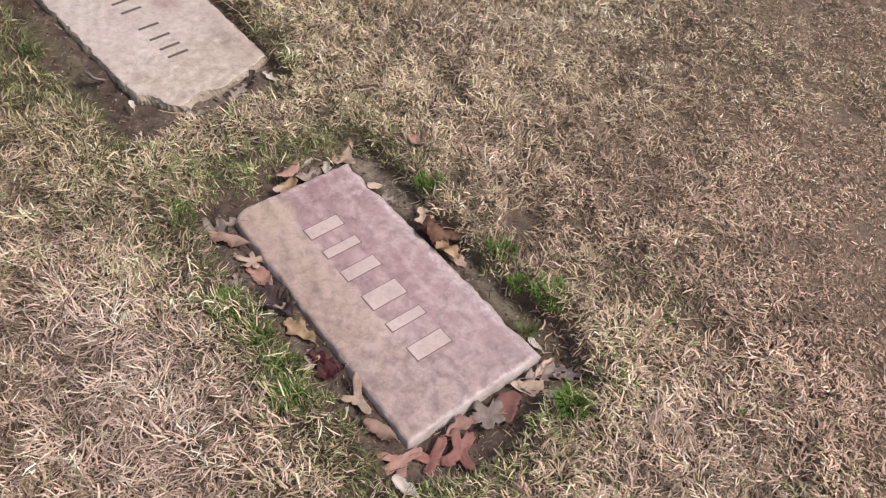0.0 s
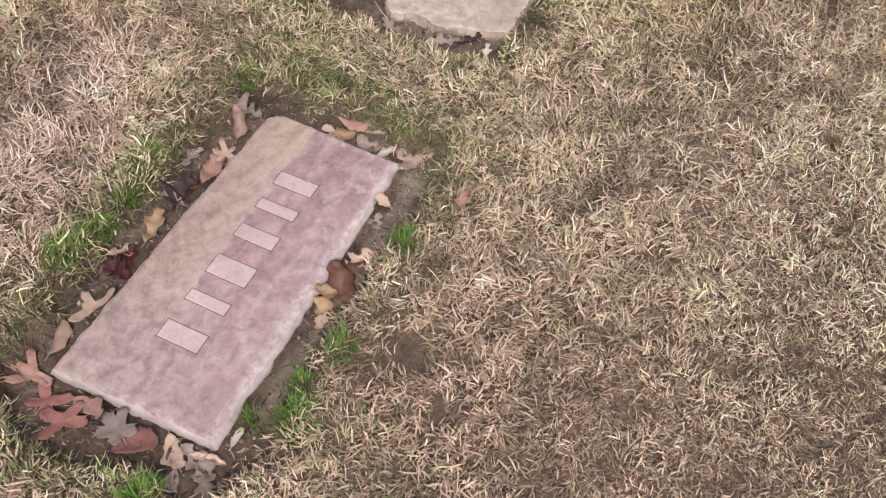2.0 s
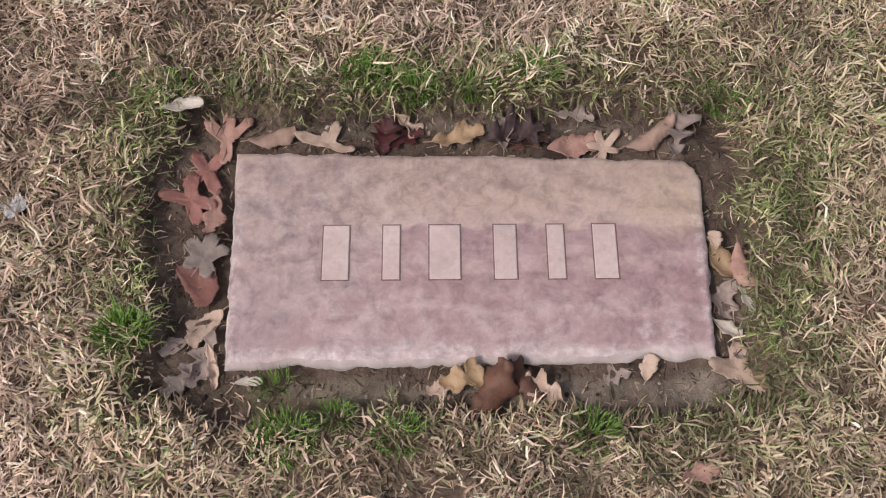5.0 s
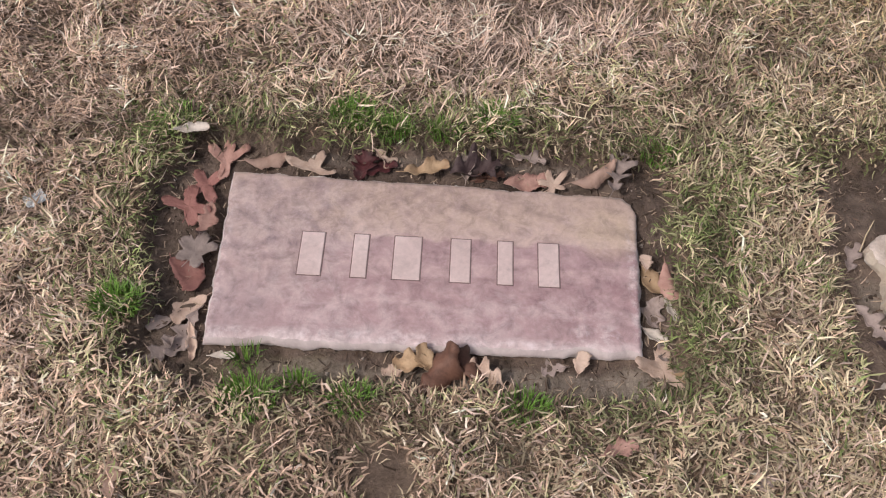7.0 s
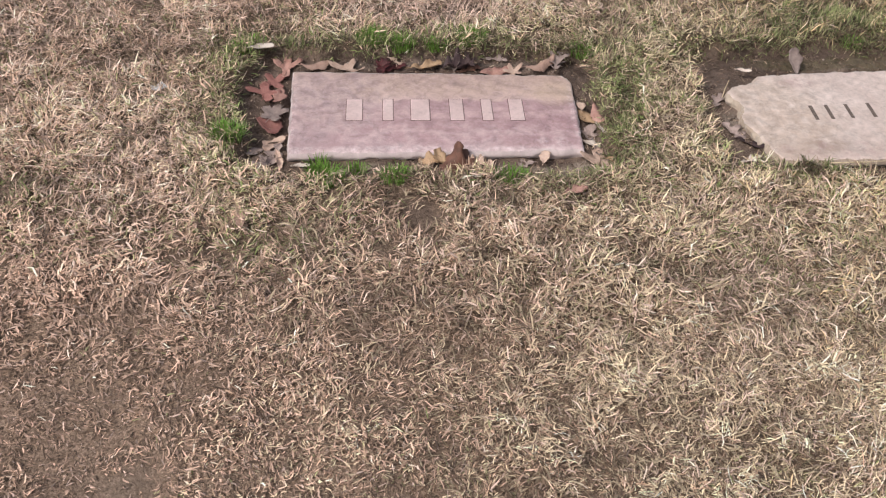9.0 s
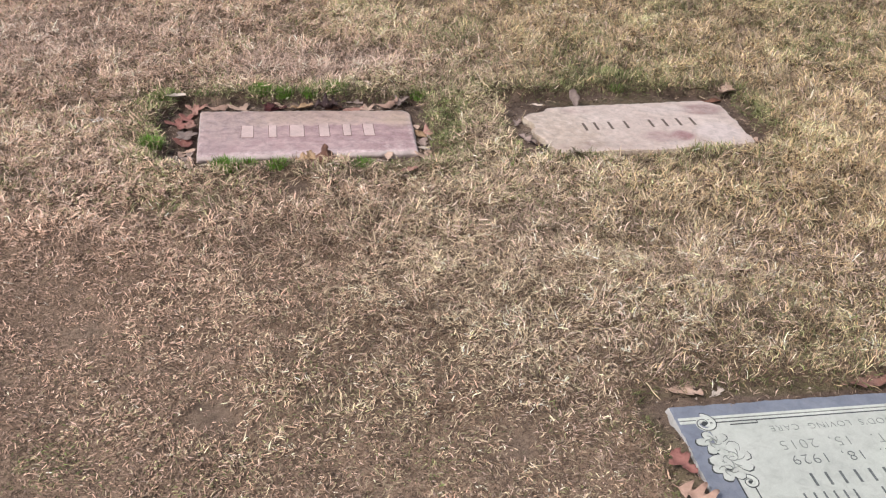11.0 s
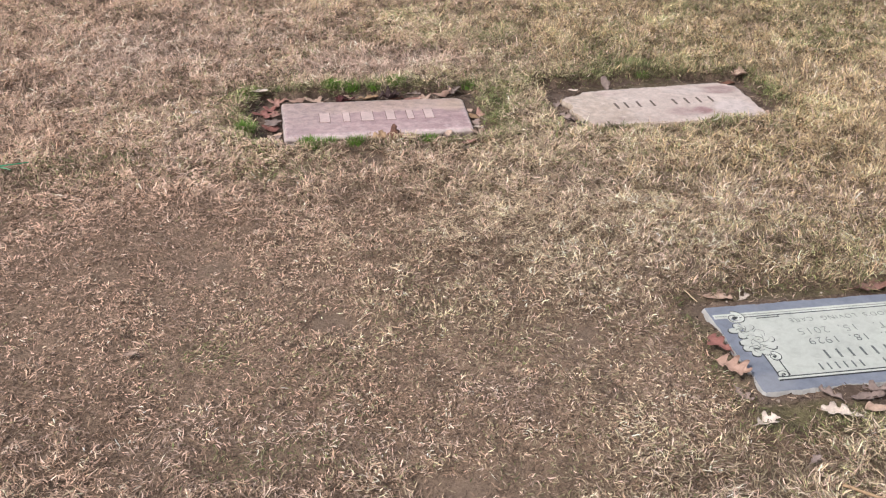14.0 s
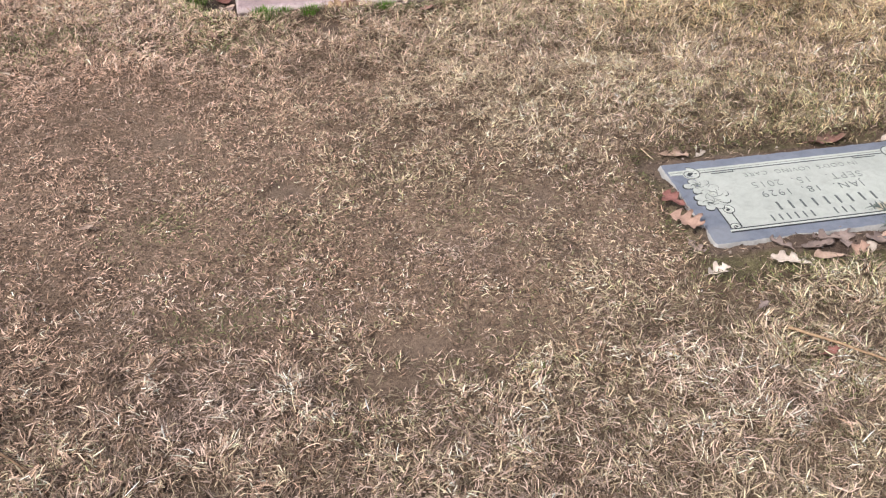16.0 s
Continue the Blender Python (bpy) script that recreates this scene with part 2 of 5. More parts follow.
LEAF = {
    "red": leaf_material("red_brown_leaf", (0.30, 0.138, 0.12), (0.20, 0.083, 0.073)),
    "rust": leaf_material("rust_leaf", (0.40, 0.232, 0.195), (0.285, 0.146, 0.12)),
    "tan": leaf_material("tan_leaf", (0.44, 0.29, 0.235), (0.32, 0.20, 0.155)),
    "pale": leaf_material("pale_leaf", (0.53, 0.385, 0.315), (0.38, 0.255, 0.20)),
    "grey": leaf_material("grey_leaf", (0.34, 0.262, 0.24), (0.21, 0.158, 0.143)),
    "dark": leaf_material("dark_rotten_leaf", (0.07, 0.045, 0.045), (0.035, 0.02, 0.022)),
    "wine": leaf_material("wine_red_leaf", (0.075, 0.018, 0.02), (0.03, 0.012, 0.013)),
    "brown": leaf_material("brown_leaf", (0.175, 0.085, 0.06), (0.09, 0.043, 0.032)),
    "white": leaf_material("bleached_leaf", (0.66, 0.57, 0.51), (0.45, 0.36, 0.31)),
    "ochre": leaf_material("ochre_leaf", (0.42, 0.285, 0.18), (0.28, 0.175, 0.105)),
}


def soil_material():
    m, t, b = material("damp_soil_and_thatch", 0.9, 0.2)
    v = coords(t)
    mud = ramp(t, noise_tex(t, v, 9.0, 9.0, 0.65, 0.4), [(0.3, (0.062, 0.043, 0.036)), (0.5, (0.125, 0.088, 0.072)), (0.72, (0.22, 0.160, 0.132))])
    crumbs = ramp(t, noise_tex(t, v, 42.0, 9.0, 0.75, 0.6), [(0.34, grey(0.45)), (0.5, grey(1.0)), (0.68, grey(1.5))])
    mud = mix(t, 0.85, mud, crumbs, "MULTIPLY")
    mossy = ramp(t, noise_tex(t, v, 60.0, 8.0, 0.7), [(0.36, (0.045, 0.043, 0.018)), (0.52, (0.115, 0.115, 0.045)), (0.70, (0.22, 0.20, 0.09))])
    for cx, cy, rx, ry, k in ((0.70, -1.64, 0.16, 0.05, 0.9), (0.95, -1.66, 0.25, 0.03, 0.6), (0.610, -1.42, 0.035, 0.18, 0.7), (0.95, -1.215, 0.35, 0.02, 0.5), (-0.20, -0.19, 0.12, 0.03, 0.35), (1.0, 0.20, 0.3, 0.03, 0.35)):
        mud = mix(t, scaled(t, blob(t, v, cx, cy, rx, ry, 0.35, 30.0), k), mud, mossy)
    thatch = ramp(t, noise_tex(t, v, 120.0, 6.0, 0.7, 1.5), [(0.34, (0.055, 0.038, 0.027)), (0.52, (0.155, 0.109, 0.077)), (0.70, (0.36, 0.265, 0.19))])
    at = t.nodes.new("ShaderNodeAttribute")
    at.attribute_name = "thatch"
    wt = t.nodes.new("ShaderNodeAttribute")
    wt.attribute_name = "worn"
    # the darkest stop paints the shade of small crevices into the mat
    mat = ramp(t, noise_tex(t, v, 150.0, 6.0, 0.7, 1.2), [(0.36, (0.055, 0.039, 0.028)), (0.50, (0.235, 0.161, 0.120)), (0.66, (0.46, 0.335, 0.255))])
    mat = mix(t, 0.7, mat, ramp(t, noise_tex(t, v, 16.0, 6.0, 0.65), [(0.34, grey(0.72)), (0.66, grey(1.2))]), "MULTIPLY")
    thatch = mix(t, wt.outputs["Fac"], thatch, mat)
    for cx, cy, rx, ry, k in ((0.16, -0.186, 0.26, 0.022, 0.75), (0.315, -0.178, 0.07, 0.030, 0.9), (-0.15, -0.182, 0.12, 0.016, 0.6), (0.0, 0.186, 0.30, 0.012, 0.35), (0.66, -0.03, 0.03, 0.05, 0.8), (0.74, -0.165, 0.06, 0.03, 0.7)):
        mud = mix(t, scaled(t, blob(t, v, cx, cy, rx, ry, 0.3, 24.0), k), mud, ramp(t, noise_tex(t, v, 70.0, 7.0, 0.7), [(0.34, (0.17, 0.135, 0.112)), (0.66, (0.36, 0.295, 0.245))]))
    dust = ramp(t, noise_tex(t, v, 105.0, 9.0, 0.8, 0.9), [(0.34, (0.085, 0.061, 0.046)), (0.5, (0.235, 0.172, 0.131)), (0.68, (0.40, 0.305, 0.238))])
    mud = mix(t, scaled(t, wt.outputs["Fac"], 0.85), mud, dust)
    col = mix(t, at.outputs["Fac"], mud, thatch)
    ft = t.nodes.new("ShaderNodeAttribute")
    ft.attribute_name = "turf"
    turf = ramp(t, noise_tex(t, v, 55.0, 8.0, 0.75, 1.0), [(0.32, (0.15, 0.108, 0.07)), (0.5, (0.265, 0.20, 0.132)), (0.68, (0.40, 0.315, 0.215))])
    col = mix(t, ft.outputs["Fac"], col, turf)
    far = ramp(t, noise_tex(t, v, 0.35, 6.0, 0.6), [(0.35, grey(0.85)), (0.65, grey(1.12))])
    t.links.new(mix(t, 0.6, col, far, "MULTIPLY"), b.inputs["Base Color"])
    wet = None
    for cx, cy, rx, ry in ((0.93, 0.195, 0.30, 0.030), (0.66, 0.13, 0.06, 0.05), (0.665, -0.05, 0.03, 0.05), (0.72, -0.16, 0.07, 0.04), (0.33, 0.16, 0.04, 0.05)):
        one = blob(t, v, cx, cy, rx, ry, 0.3, 26.0)
        wet = one if wet is None else mix(t, 1.0, wet, one, "LIGHTEN")
    t.links.new(ramp(t, wet, [(0.3, grey(0.9)), (0.8, grey(0.30))]), b.inputs["Roughness"])
    bump(t, b, noise_tex(t, v, 130.0, 8.0, 0.75), 0.7, 0.008)
    return m


def blade_material():
    m, t, b = material("lawn_blades", 0.6, 0.25)
    at = t.nodes.new("ShaderNodeAttribute")
    at.attribute_name = "blade_colour"
    v = coords(t)
    var = ramp(t, noise_tex(t, v, 260.0, 3.0), [(0.3, grey(0.82)), (0.7, grey(1.15))])
    t.links.new(mix(t, 1.0, at.outputs["Color"], var, "MULTIPLY"), b.inputs["Base Color"])
    return m


def crumb_material():
    m, t, b = material("soil_clods", 0.95, 0.15)
    rnd = t.nodes.new("ShaderNodeNewGeometry").outputs["Random Per Island"]
    col = ramp(t, rnd, [(0.0, (0.05, 0.036, 0.03)), (0.55, (0.14, 0.10, 0.082)), (0.88, (0.25, 0.19, 0.155)), (1.0, (0.52, 0.45, 0.40))])
    t.links.new(mix(t, 0.6, col, ramp(t, noise_tex(t, coords(t), 300.0, 4.0), [(0.3, grey(0.7)), (0.7, grey(1.2))]), "MULTIPLY"), b.inputs["Base Color"])
    return m


SOIL, BLADES, CRUMB = soil_material(), blade_material(), crumb_material()


# ---------------------------------------------------------------- mesh helpers
def finish(bm, name, mats, smooth=False):
    me = bpy.data.meshes.new(name)
    bmesh.ops.recalc_face_normals(bm, faces=bm.faces)
    bm.to_mesh(me)
    bm.free()
    for mt in (mats if isinstance(mats, (list, tuple)) else [mats]):
        me.materials.append(mt)
    if smooth:
        for p in me.polygons:
            p.use_smooth = True
    return me


def thing(name, bm, mats, m, label, category, group="", smooth=False):
    ob = new(name, finish(bm, name, mats, smooth))
    ob.matrix_world = m
    return tagged(ob, label, category, group)


def part(name, bm, mats, parent, label="", m=None, smooth=False):
    ob = new(name, finish(bm, name, mats, smooth) if isinstance(bm, bmesh.types.BMesh) else bm)
    ob.parent = parent
    if m is not None:
        ob.matrix_basis = m
    return tagged(ob, label) if label else ob


def rot(x, y, a):
    c, s = math.cos(a), math.sin(a)
    return c * x - s * y, s * x + c * y


def inset_corners(corners, insets):
    """The corners of a polygon whose sides are moved inwards, each by its own inset."""
    n = len(corners)
    area = sum(corners[i][0] * corners[(i + 1) % n][1] - corners[(i + 1) % n][0] * corners[i][1] for i in range(n))
    sign = 1.0 if area > 0 else -1.0
    sides = []
    for i in range(n):
        (ax, ay), (bx, by) = corners[i], corners[(i + 1) % n]
        l = math.hypot(bx - ax, by - ay)
        nx, ny = -(by - ay) / l * sign, (bx - ax) / l * sign
        sides.append((nx, ny, nx * ax + ny * ay + insets[i]))
    out = []
    for i in range(n):
        (a, b, c), (d, e, f) = sides[i - 1], sides[i]
        det = a * e - b * d
        out.append(((c * e - b * f) / det, (a * f - c * d) / det) if abs(det) > 0.05 else (corners[i][0] + a * insets[i], corners[i][1] + b * insets[i]))
    return out, [(-a, -b) for a, b, _ in sides]


def slab(corners, rough_mm, thick=0.10, lip=0.004, seed=0.0, chips=(), south=0.0, step=0.006):
    """A stone slab with an uneven broken rim; face up at z = 0. Material 0: face, 1: rim."""
    bm = bmesh.new()
    n = len(corners)
    counts = [max(1, int(math.hypot(corners[(i + 1) % n][0] - corners[i][0], corners[(i + 1) % n][1] - corners[i][1]) / step)) for i in range(n)]
    _, normals = inset_corners(corners, [0.0] * n)
    rings = []
    for level, (inset, z) in enumerate(((lip + 0.003, 0.0), (lip * 0.5, -0.001), (0.0, -0.005), (-0.002, -0.012), (-0.003, -0.022), (0.001, -0.04), (-0.004, -thick))):
        extra = [max(0.0, -ny) * (south * (1.0 if level == 0 else 0.45 if level == 1 else 0.0) + (0.009 if south > 0 and level > 3 else 0.0)) for _, ny in normals]
        moved, _ = inset_corners(corners, [inset + e for e in extra])
        ring = []
        for i in range(n):
            (ax, ay), (bx, by), (nx, ny) = moved[i], moved[(i + 1) % n], normals[i]
            slope = south * max(0.0, -ny)
            for k in range(counts[i]):
                f = k / counts[i]
                x, y = ax + (bx - ax) * f, ay + (by - ay) * f
                ease = min(1.0, 4 * f + 0.25, 4 * (1 - f) + 0.25)
                w = noise.noise((x * 40, y * 40, seed + level * 0.35)) + 0.6 * noise.noise((x * 110, y * 110, seed + level * 0.8)) + 0.45 * noise.noise((x * 260, y * 260, seed + level * 1.3))
                off = w * rough_mm * 0.001 * ease * (0.6 if level == 0 else 1.0)
                for hx, hy, r, depth in chips:
                    d = math.hypot(x - hx, y - hy)
                    if d < r and level < 4:
                        off -= depth * (1 - d / r)
                dz = 0.0 if level == 0 else -slope * (0.25 if level == 1 else 0.35 if level == 2 else 0.0) + 0.0012 * noise.noise((x * 70, y * 70, seed + 9 + level))
                ring.append(bm.verts.new((x + nx * off, y + ny * off, z + min(dz, 0.0006))))
        rings.append(ring)
    pts = rings[0]
    cx, cy = sum(v.co.x for v in pts) / len(pts), sum(v.co.y for v in pts) / len(pts)
    inner = rings[0]
    for k in (0.985, 0.92, 0.6, 0.25):
        ring = [bm.verts.new((cx + (v.co.x - cx) * k, cy + (v.co.y - cy) * k, 0.0)) for v in rings[0]]
        for i in range(len(pts)):
            j = (i + 1) % len(pts)
            bm.faces.new((inner[i], inner[j], ring[j], ring[i])).material_index = 0
        inner = ring
    mid = bm.verts.new((cx, cy, 0.0))
    for i in range(len(pts)):
        bm.faces.new((inner[i], inner[(i + 1) % len(pts)], mid)).material_index = 0
    for level, (a, b) in enumerate(zip(rings, rings[1:])):
        for i in range(len(pts)):
            j = (i + 1) % len(pts)
            f = bm.faces.new((a[i], a[j], b[j], b[i]))
            f.material_index = 0 if level < 1 else 1
    bm.faces.new(rings[-1]).material_index = 1
    return bm


def box(bm, x0, x1, y0, y1, z0, z1, bevel=0.0):
    n0 = len(bm.verts)
    b = min(bevel, (x1 - x0) / 3, (y1 - y0) / 3)
    lo = [bm.verts.new(p) for p in ((x0, y0, z0), (x1, y0, z0), (x1, y1, z0), (x0, y1, z0))]
    mi = [bm.verts.new(p) for p in ((x0, y0, z1 - b), (x1, y0, z1 - b), (x1, y1, z1 - b), (x0, y1, z1 - b))]
    hi = [bm.verts.new(p) for p in ((x0 + b, y0 + b, z1), (x1 - b, y0 + b, z1), (x1 - b, y1 - b, z1), (x0 + b, y1 - b, z1))]
    for a, c in ((lo, mi), (mi, hi)):
        for i in range(4):
            bm.faces.new((a[i], a[(i + 1) % 4], c[(i + 1) % 4], c[i]))
    bm.faces.new(hi)
    bm.faces.new(lo[::-1])
    return bm


def tube(bm, pts, radius, sides=6, taper=1.0):
    rings = []
    for i, p in enumerate(pts):
        a, b = Vector(pts[max(i - 1, 0)]), Vector(pts[min(i + 1, len(pts) - 1)])
        d = (b - a).normalized()
        u = d.cross(Vector((0, 0, 1)) if abs(d.z) < 0.9 else Vector((1, 0, 0))).normalized()
        w = d.cross(u)
        r = radius * (1 + (taper - 1) * i / max(len(pts) - 1, 1))
        rings.append([bm.verts.new(Vector(p) + r * (math.cos(2 * math.pi * k / sides) * u + math.sin(2 * math.pi * k / sides) * w)) for k in range(sides)])
    for a, b in zip(rings, rings[1:]):
        for k in range(sides):
            bm.faces.new((a[k], a[(k + 1) % sides], b[(k + 1) % sides], b[k]))
    bm.faces.new(rings[0][::-1])
    bm.faces.new(rings[-1])
    return bm


def ribbon(bm, pts, width, z, height=0.0012):
    """A flat raised line along pts on the xy plane."""
    left, right = [], []
    for i, (x, y) in enumerate(pts):
        ax, ay = pts[max(i - 1, 0)]
        bx, by = pts[min(i + 1, len(pts) - 1)]
        l = math.hypot(bx - ax, by - ay) or 1.0
        nx, ny = -(by - ay) / l * width / 2, (bx - ax) / l * width / 2
        left.append((bm.verts.new((x + nx, y + ny, z)), bm.verts.new((x + nx, y + ny, z + height))))
        right.append((bm.verts.new((x - nx, y - ny, z)), bm.verts.new((x - nx, y - ny, z + height))))
    for i in range(len(pts) - 1):
        (a0, a1), (b0, b1), (c0, c1), (d0, d1) = left[i], left[i + 1], right[i], right[i + 1]
        for f in ((a1, c1, d1, b1), (a0, b0, d0, c0), (a0, a1, b1, b0), (c0, d0, d1, c1)):
            bm.faces.new(f)
    for (a0, a1), (c0, c1) in ((left[0], right[0]), (left[-1], right[-1])):
        bm.faces.new((a0, a1, c1, c0))
    return bm


def carved_text(words, size, depth=0.0006):
    cu = bpy.data.curves.new("words", "FONT")
    cu.body, cu.size, cu.align_x, cu.align_y, cu.extrude = words, size, "CENTER", "CENTER", depth
    cu.space_character, cu.offset = 1.15, -size * 0.022
    tmp = bpy.data.objects.new("words", cu)
    scene.collection.objects.link(tmp)
    me = bpy.data.meshes.new_from_object(tmp.evaluated_get(bpy.context.evaluated_depsgraph_get()))
    bpy.data.objects.remove(tmp)
    return me


# ---------------------------------------------------------------- lawn and soil
# sunken beds of bare soil round the markers: x0, x1, y0, y1, floor height, turn in degrees
BEDS = [(-0.408, 0.368, -0.214, 0.222, -0.023, 0.0), (0.590, 1.410, -0.210, 0.240, -0.016, 1.5), (0.596, 1.310, -1.682, -1.204, -0.009, 0.0)]


def bed_distance(x, y):
    """Signed distance to the nearest bed's rim (inside negative), the bed's floor and a wobble."""
    best, floor = np.full(np.shape(x), 9.0), np.zeros(np.shape(x))
    for x0, x1, y0, y1, z, turn in BEDS:
        cx, cy, a = (x0 + x1) / 2, (y0 + y1) / 2, -radians(turn)
        u, v = np.cos(a) * (x - cx) - np.sin(a) * (y - cy), np.sin(a) * (x - cx) + np.cos(a) * (y - cy)
        du, dv = np.abs(u) - (x1 - x0) / 2 + 0.03, np.abs(v) - (y1 - y0) / 2 + 0.03
        d = np.hypot(np.maximum(du, 0), np.maximum(dv, 0)) + np.minimum(np.maximum(du, dv), 0) - 0.03
        floor = np.where(d < best, z, floor)
        best = np.minimum(best, d)
    return best, floor


def waves(x, y, scale, seed, octaves=3):
    """Smooth lattice noise, about -1 to 1; scale in radians to the metre."""
    r = np.random.RandomState(seed)
    total, amp = np.zeros(np.shape(x)), 1.0
    for o in range(octaves):
        table, a = r.uniform(-1, 1, (128, 128)), r.uniform(0, 2 * np.pi)
        k = scale * 2**o / 3.6
        u, v = k * (np.cos(a) * x - np.sin(a) * y) + 37.3, k * (np.sin(a) * x + np.cos(a) * y) + 51.7
        iu, iv = np.floor(u).astype(int), np.floor(v).astype(int)
        fu, fv = u - iu, v - iv
        fu, fv = fu * fu * (3 - 2 * fu), fv * fv * (3 - 2 * fv)
        p, q, i1, j1 = iu % 128, iv % 128, (iu + 1) % 128, (iv + 1) % 128
        low = table[p, q] * (1 - fu) + table[i1, q] * fu
        high = table[p, j1] * (1 - fu) + table[i1, j1] * fu
        total += amp * 1.5 * (low * (1 - fv) + high * fv)
        amp *= 0.6
    return total


def smooth(a, b, v):
    t = np.clip((v - a) / (b - a), 0, 1)
    return t * t * (3 - 2 * t)


def bell(x, y, cx, cy, rx, ry):
    return np.exp(-((x - cx) / rx) ** 2 - ((y - cy) / ry) ** 2)


def rim_distance(x, y):
    d, floor = bed_distance(x, y)
    return d + 0.007 * waves(x, y, 12, 5, 1) + 0.010 * waves(x, y, 38, 3) + 0.007 * waves(x, y, 110, 4, 2), floor


def ground_height(x, y):
    d, floor = rim_distance(x, y)
    turf = 0.002 + 0.006 * waves(x, y, 5, 1) + 0.0045 * waves(x, y, 55, 2, 2) - 0.012 * bareness(x, y) + 0.003 * np.exp(-((d - 0.035) / 0.05) ** 2)
    turf = turf * np.exp(-(np.maximum(np.hypot(x, y + 0.8) - 2.4, 0) / 1.0) ** 2)
    mud = floor + 0.012 * smooth(0.02, 0.18, y) * (x < 0.45) + 0.004 * waves(x, y, 45, 7) + 0.002 * waves(x, y, 160, 8, 2)
    return mud + (turf - mud) * smooth(-0.010, 0.006, d)


def lines(*stretches):
    out = []
    for a, b, step in stretches:
        out += list(np.arange(a, b - step * 0.3, step))
    return np.array(out + [stretches[-1][1]])


def build_ground():
    far = [-400, -150, -60, -25, -12, -7]
    xs = np.array(far + list(lines((-4.0, -0.47, 0.045), (-0.47, 0.42, 0.0085), (0.42, 0.56, 0.02), (0.56, 1.46, 0.0095), (1.46, 5.0, 0.05))) + [8, 14, 30, 70, 160, 400])
    ys = np.array(far + list(lines((-4.0, -1.70, 0.045), (-1.70, -1.15, 0.0095), (-1.15, -0.25, 0.03), (-0.25, 0.28, 0.0085), (0.28, 4.0, 0.05))) + [7, 14, 30, 70, 160, 400])
    gx, gy = np.meshgrid(xs, ys)
    gz = ground_height(gx, gy)
    n, k = len(xs), len(ys)
    me = bpy.data.meshes.new("ground")
    idx = np.arange(n * k).reshape(k, n)
    quads = np.stack([idx[:-1, :-1], idx[:-1, 1:], idx[1:, 1:], idx[1:, :-1]], -1).reshape(-1, 4)
    fill_mesh(me, np.stack([gx, gy, gz], -1).reshape(-1, 3), quads.ravel(), np.full(len(quads), 4))
    at = me.attributes.new("thatch", "FLOAT", "POINT")
    d, _ = rim_distance(gx, gy)
    bare = bareness(gx, gy)
    at.data.foreach_set("value", (smooth(-0.012, 0.01, d) * (1 - 0.25 * bare - 0.55 * smooth(0.8, 1.0, bare))).ravel().astype(np.float32))
    at = me.attributes.new("worn", "FLOAT", "POINT")
    at.data.foreach_set("value", worn_turf(gx, gy).ravel().astype(np.float32))
    at = me.attributes.new("turf", "FLOAT", "POINT")
    away = np.maximum(np.maximum(-1.75 - gx, gx - 3.05), np.maximum(-2.35 - gy, gy - 1.9))
    at.data.foreach_set("value", smooth(-0.5, 0.7, away).ravel().astype(np.float32))
    me.materials.append(SOIL)
    for_smooth = np.ones(len(quads), dtype=bool)
    me.polygons.foreach_set("use_smooth", for_smooth)
    return tagged(new("ground", me), "damp brown soil under a dry winter lawn", "ground", kind="structure")


def fill_mesh(me, verts, loops, sizes):
    me.vertices.add(len(verts))
    me.vertices.foreach_set("co", np.asarray(verts, np.float32).ravel())
    me.loops.add(len(loops))
    me.loops.foreach_set("vertex_index", np.asarray(loops, np.int32))
    me.polygons.add(len(sizes))
    me.polygons.foreach_set("loop_start", np.concatenate([[0], np.cumsum(sizes)[:-1]]).astype(np.int32))
    me.update(calc_edges=True)


def worn_turf(x, y):
    """Where feet have worn the turf short and brown."""
    return np.clip(np.maximum(np.maximum(1.25 * bell(x, y, -0.52, -1.08, 0.76, 0.62), 1.2 * bell(x, y, 0.05, -1.50, 0.60, 0.40)), 1.1 * bell(x, y, 0.46, -1.5, 0.2, 0.3)) * (1 - 0.75 * bell(x, y, -0.36, -1.86, 0.2, 0.13)) + 0.10 * waves(x, y, 9, 81), 0, 1)


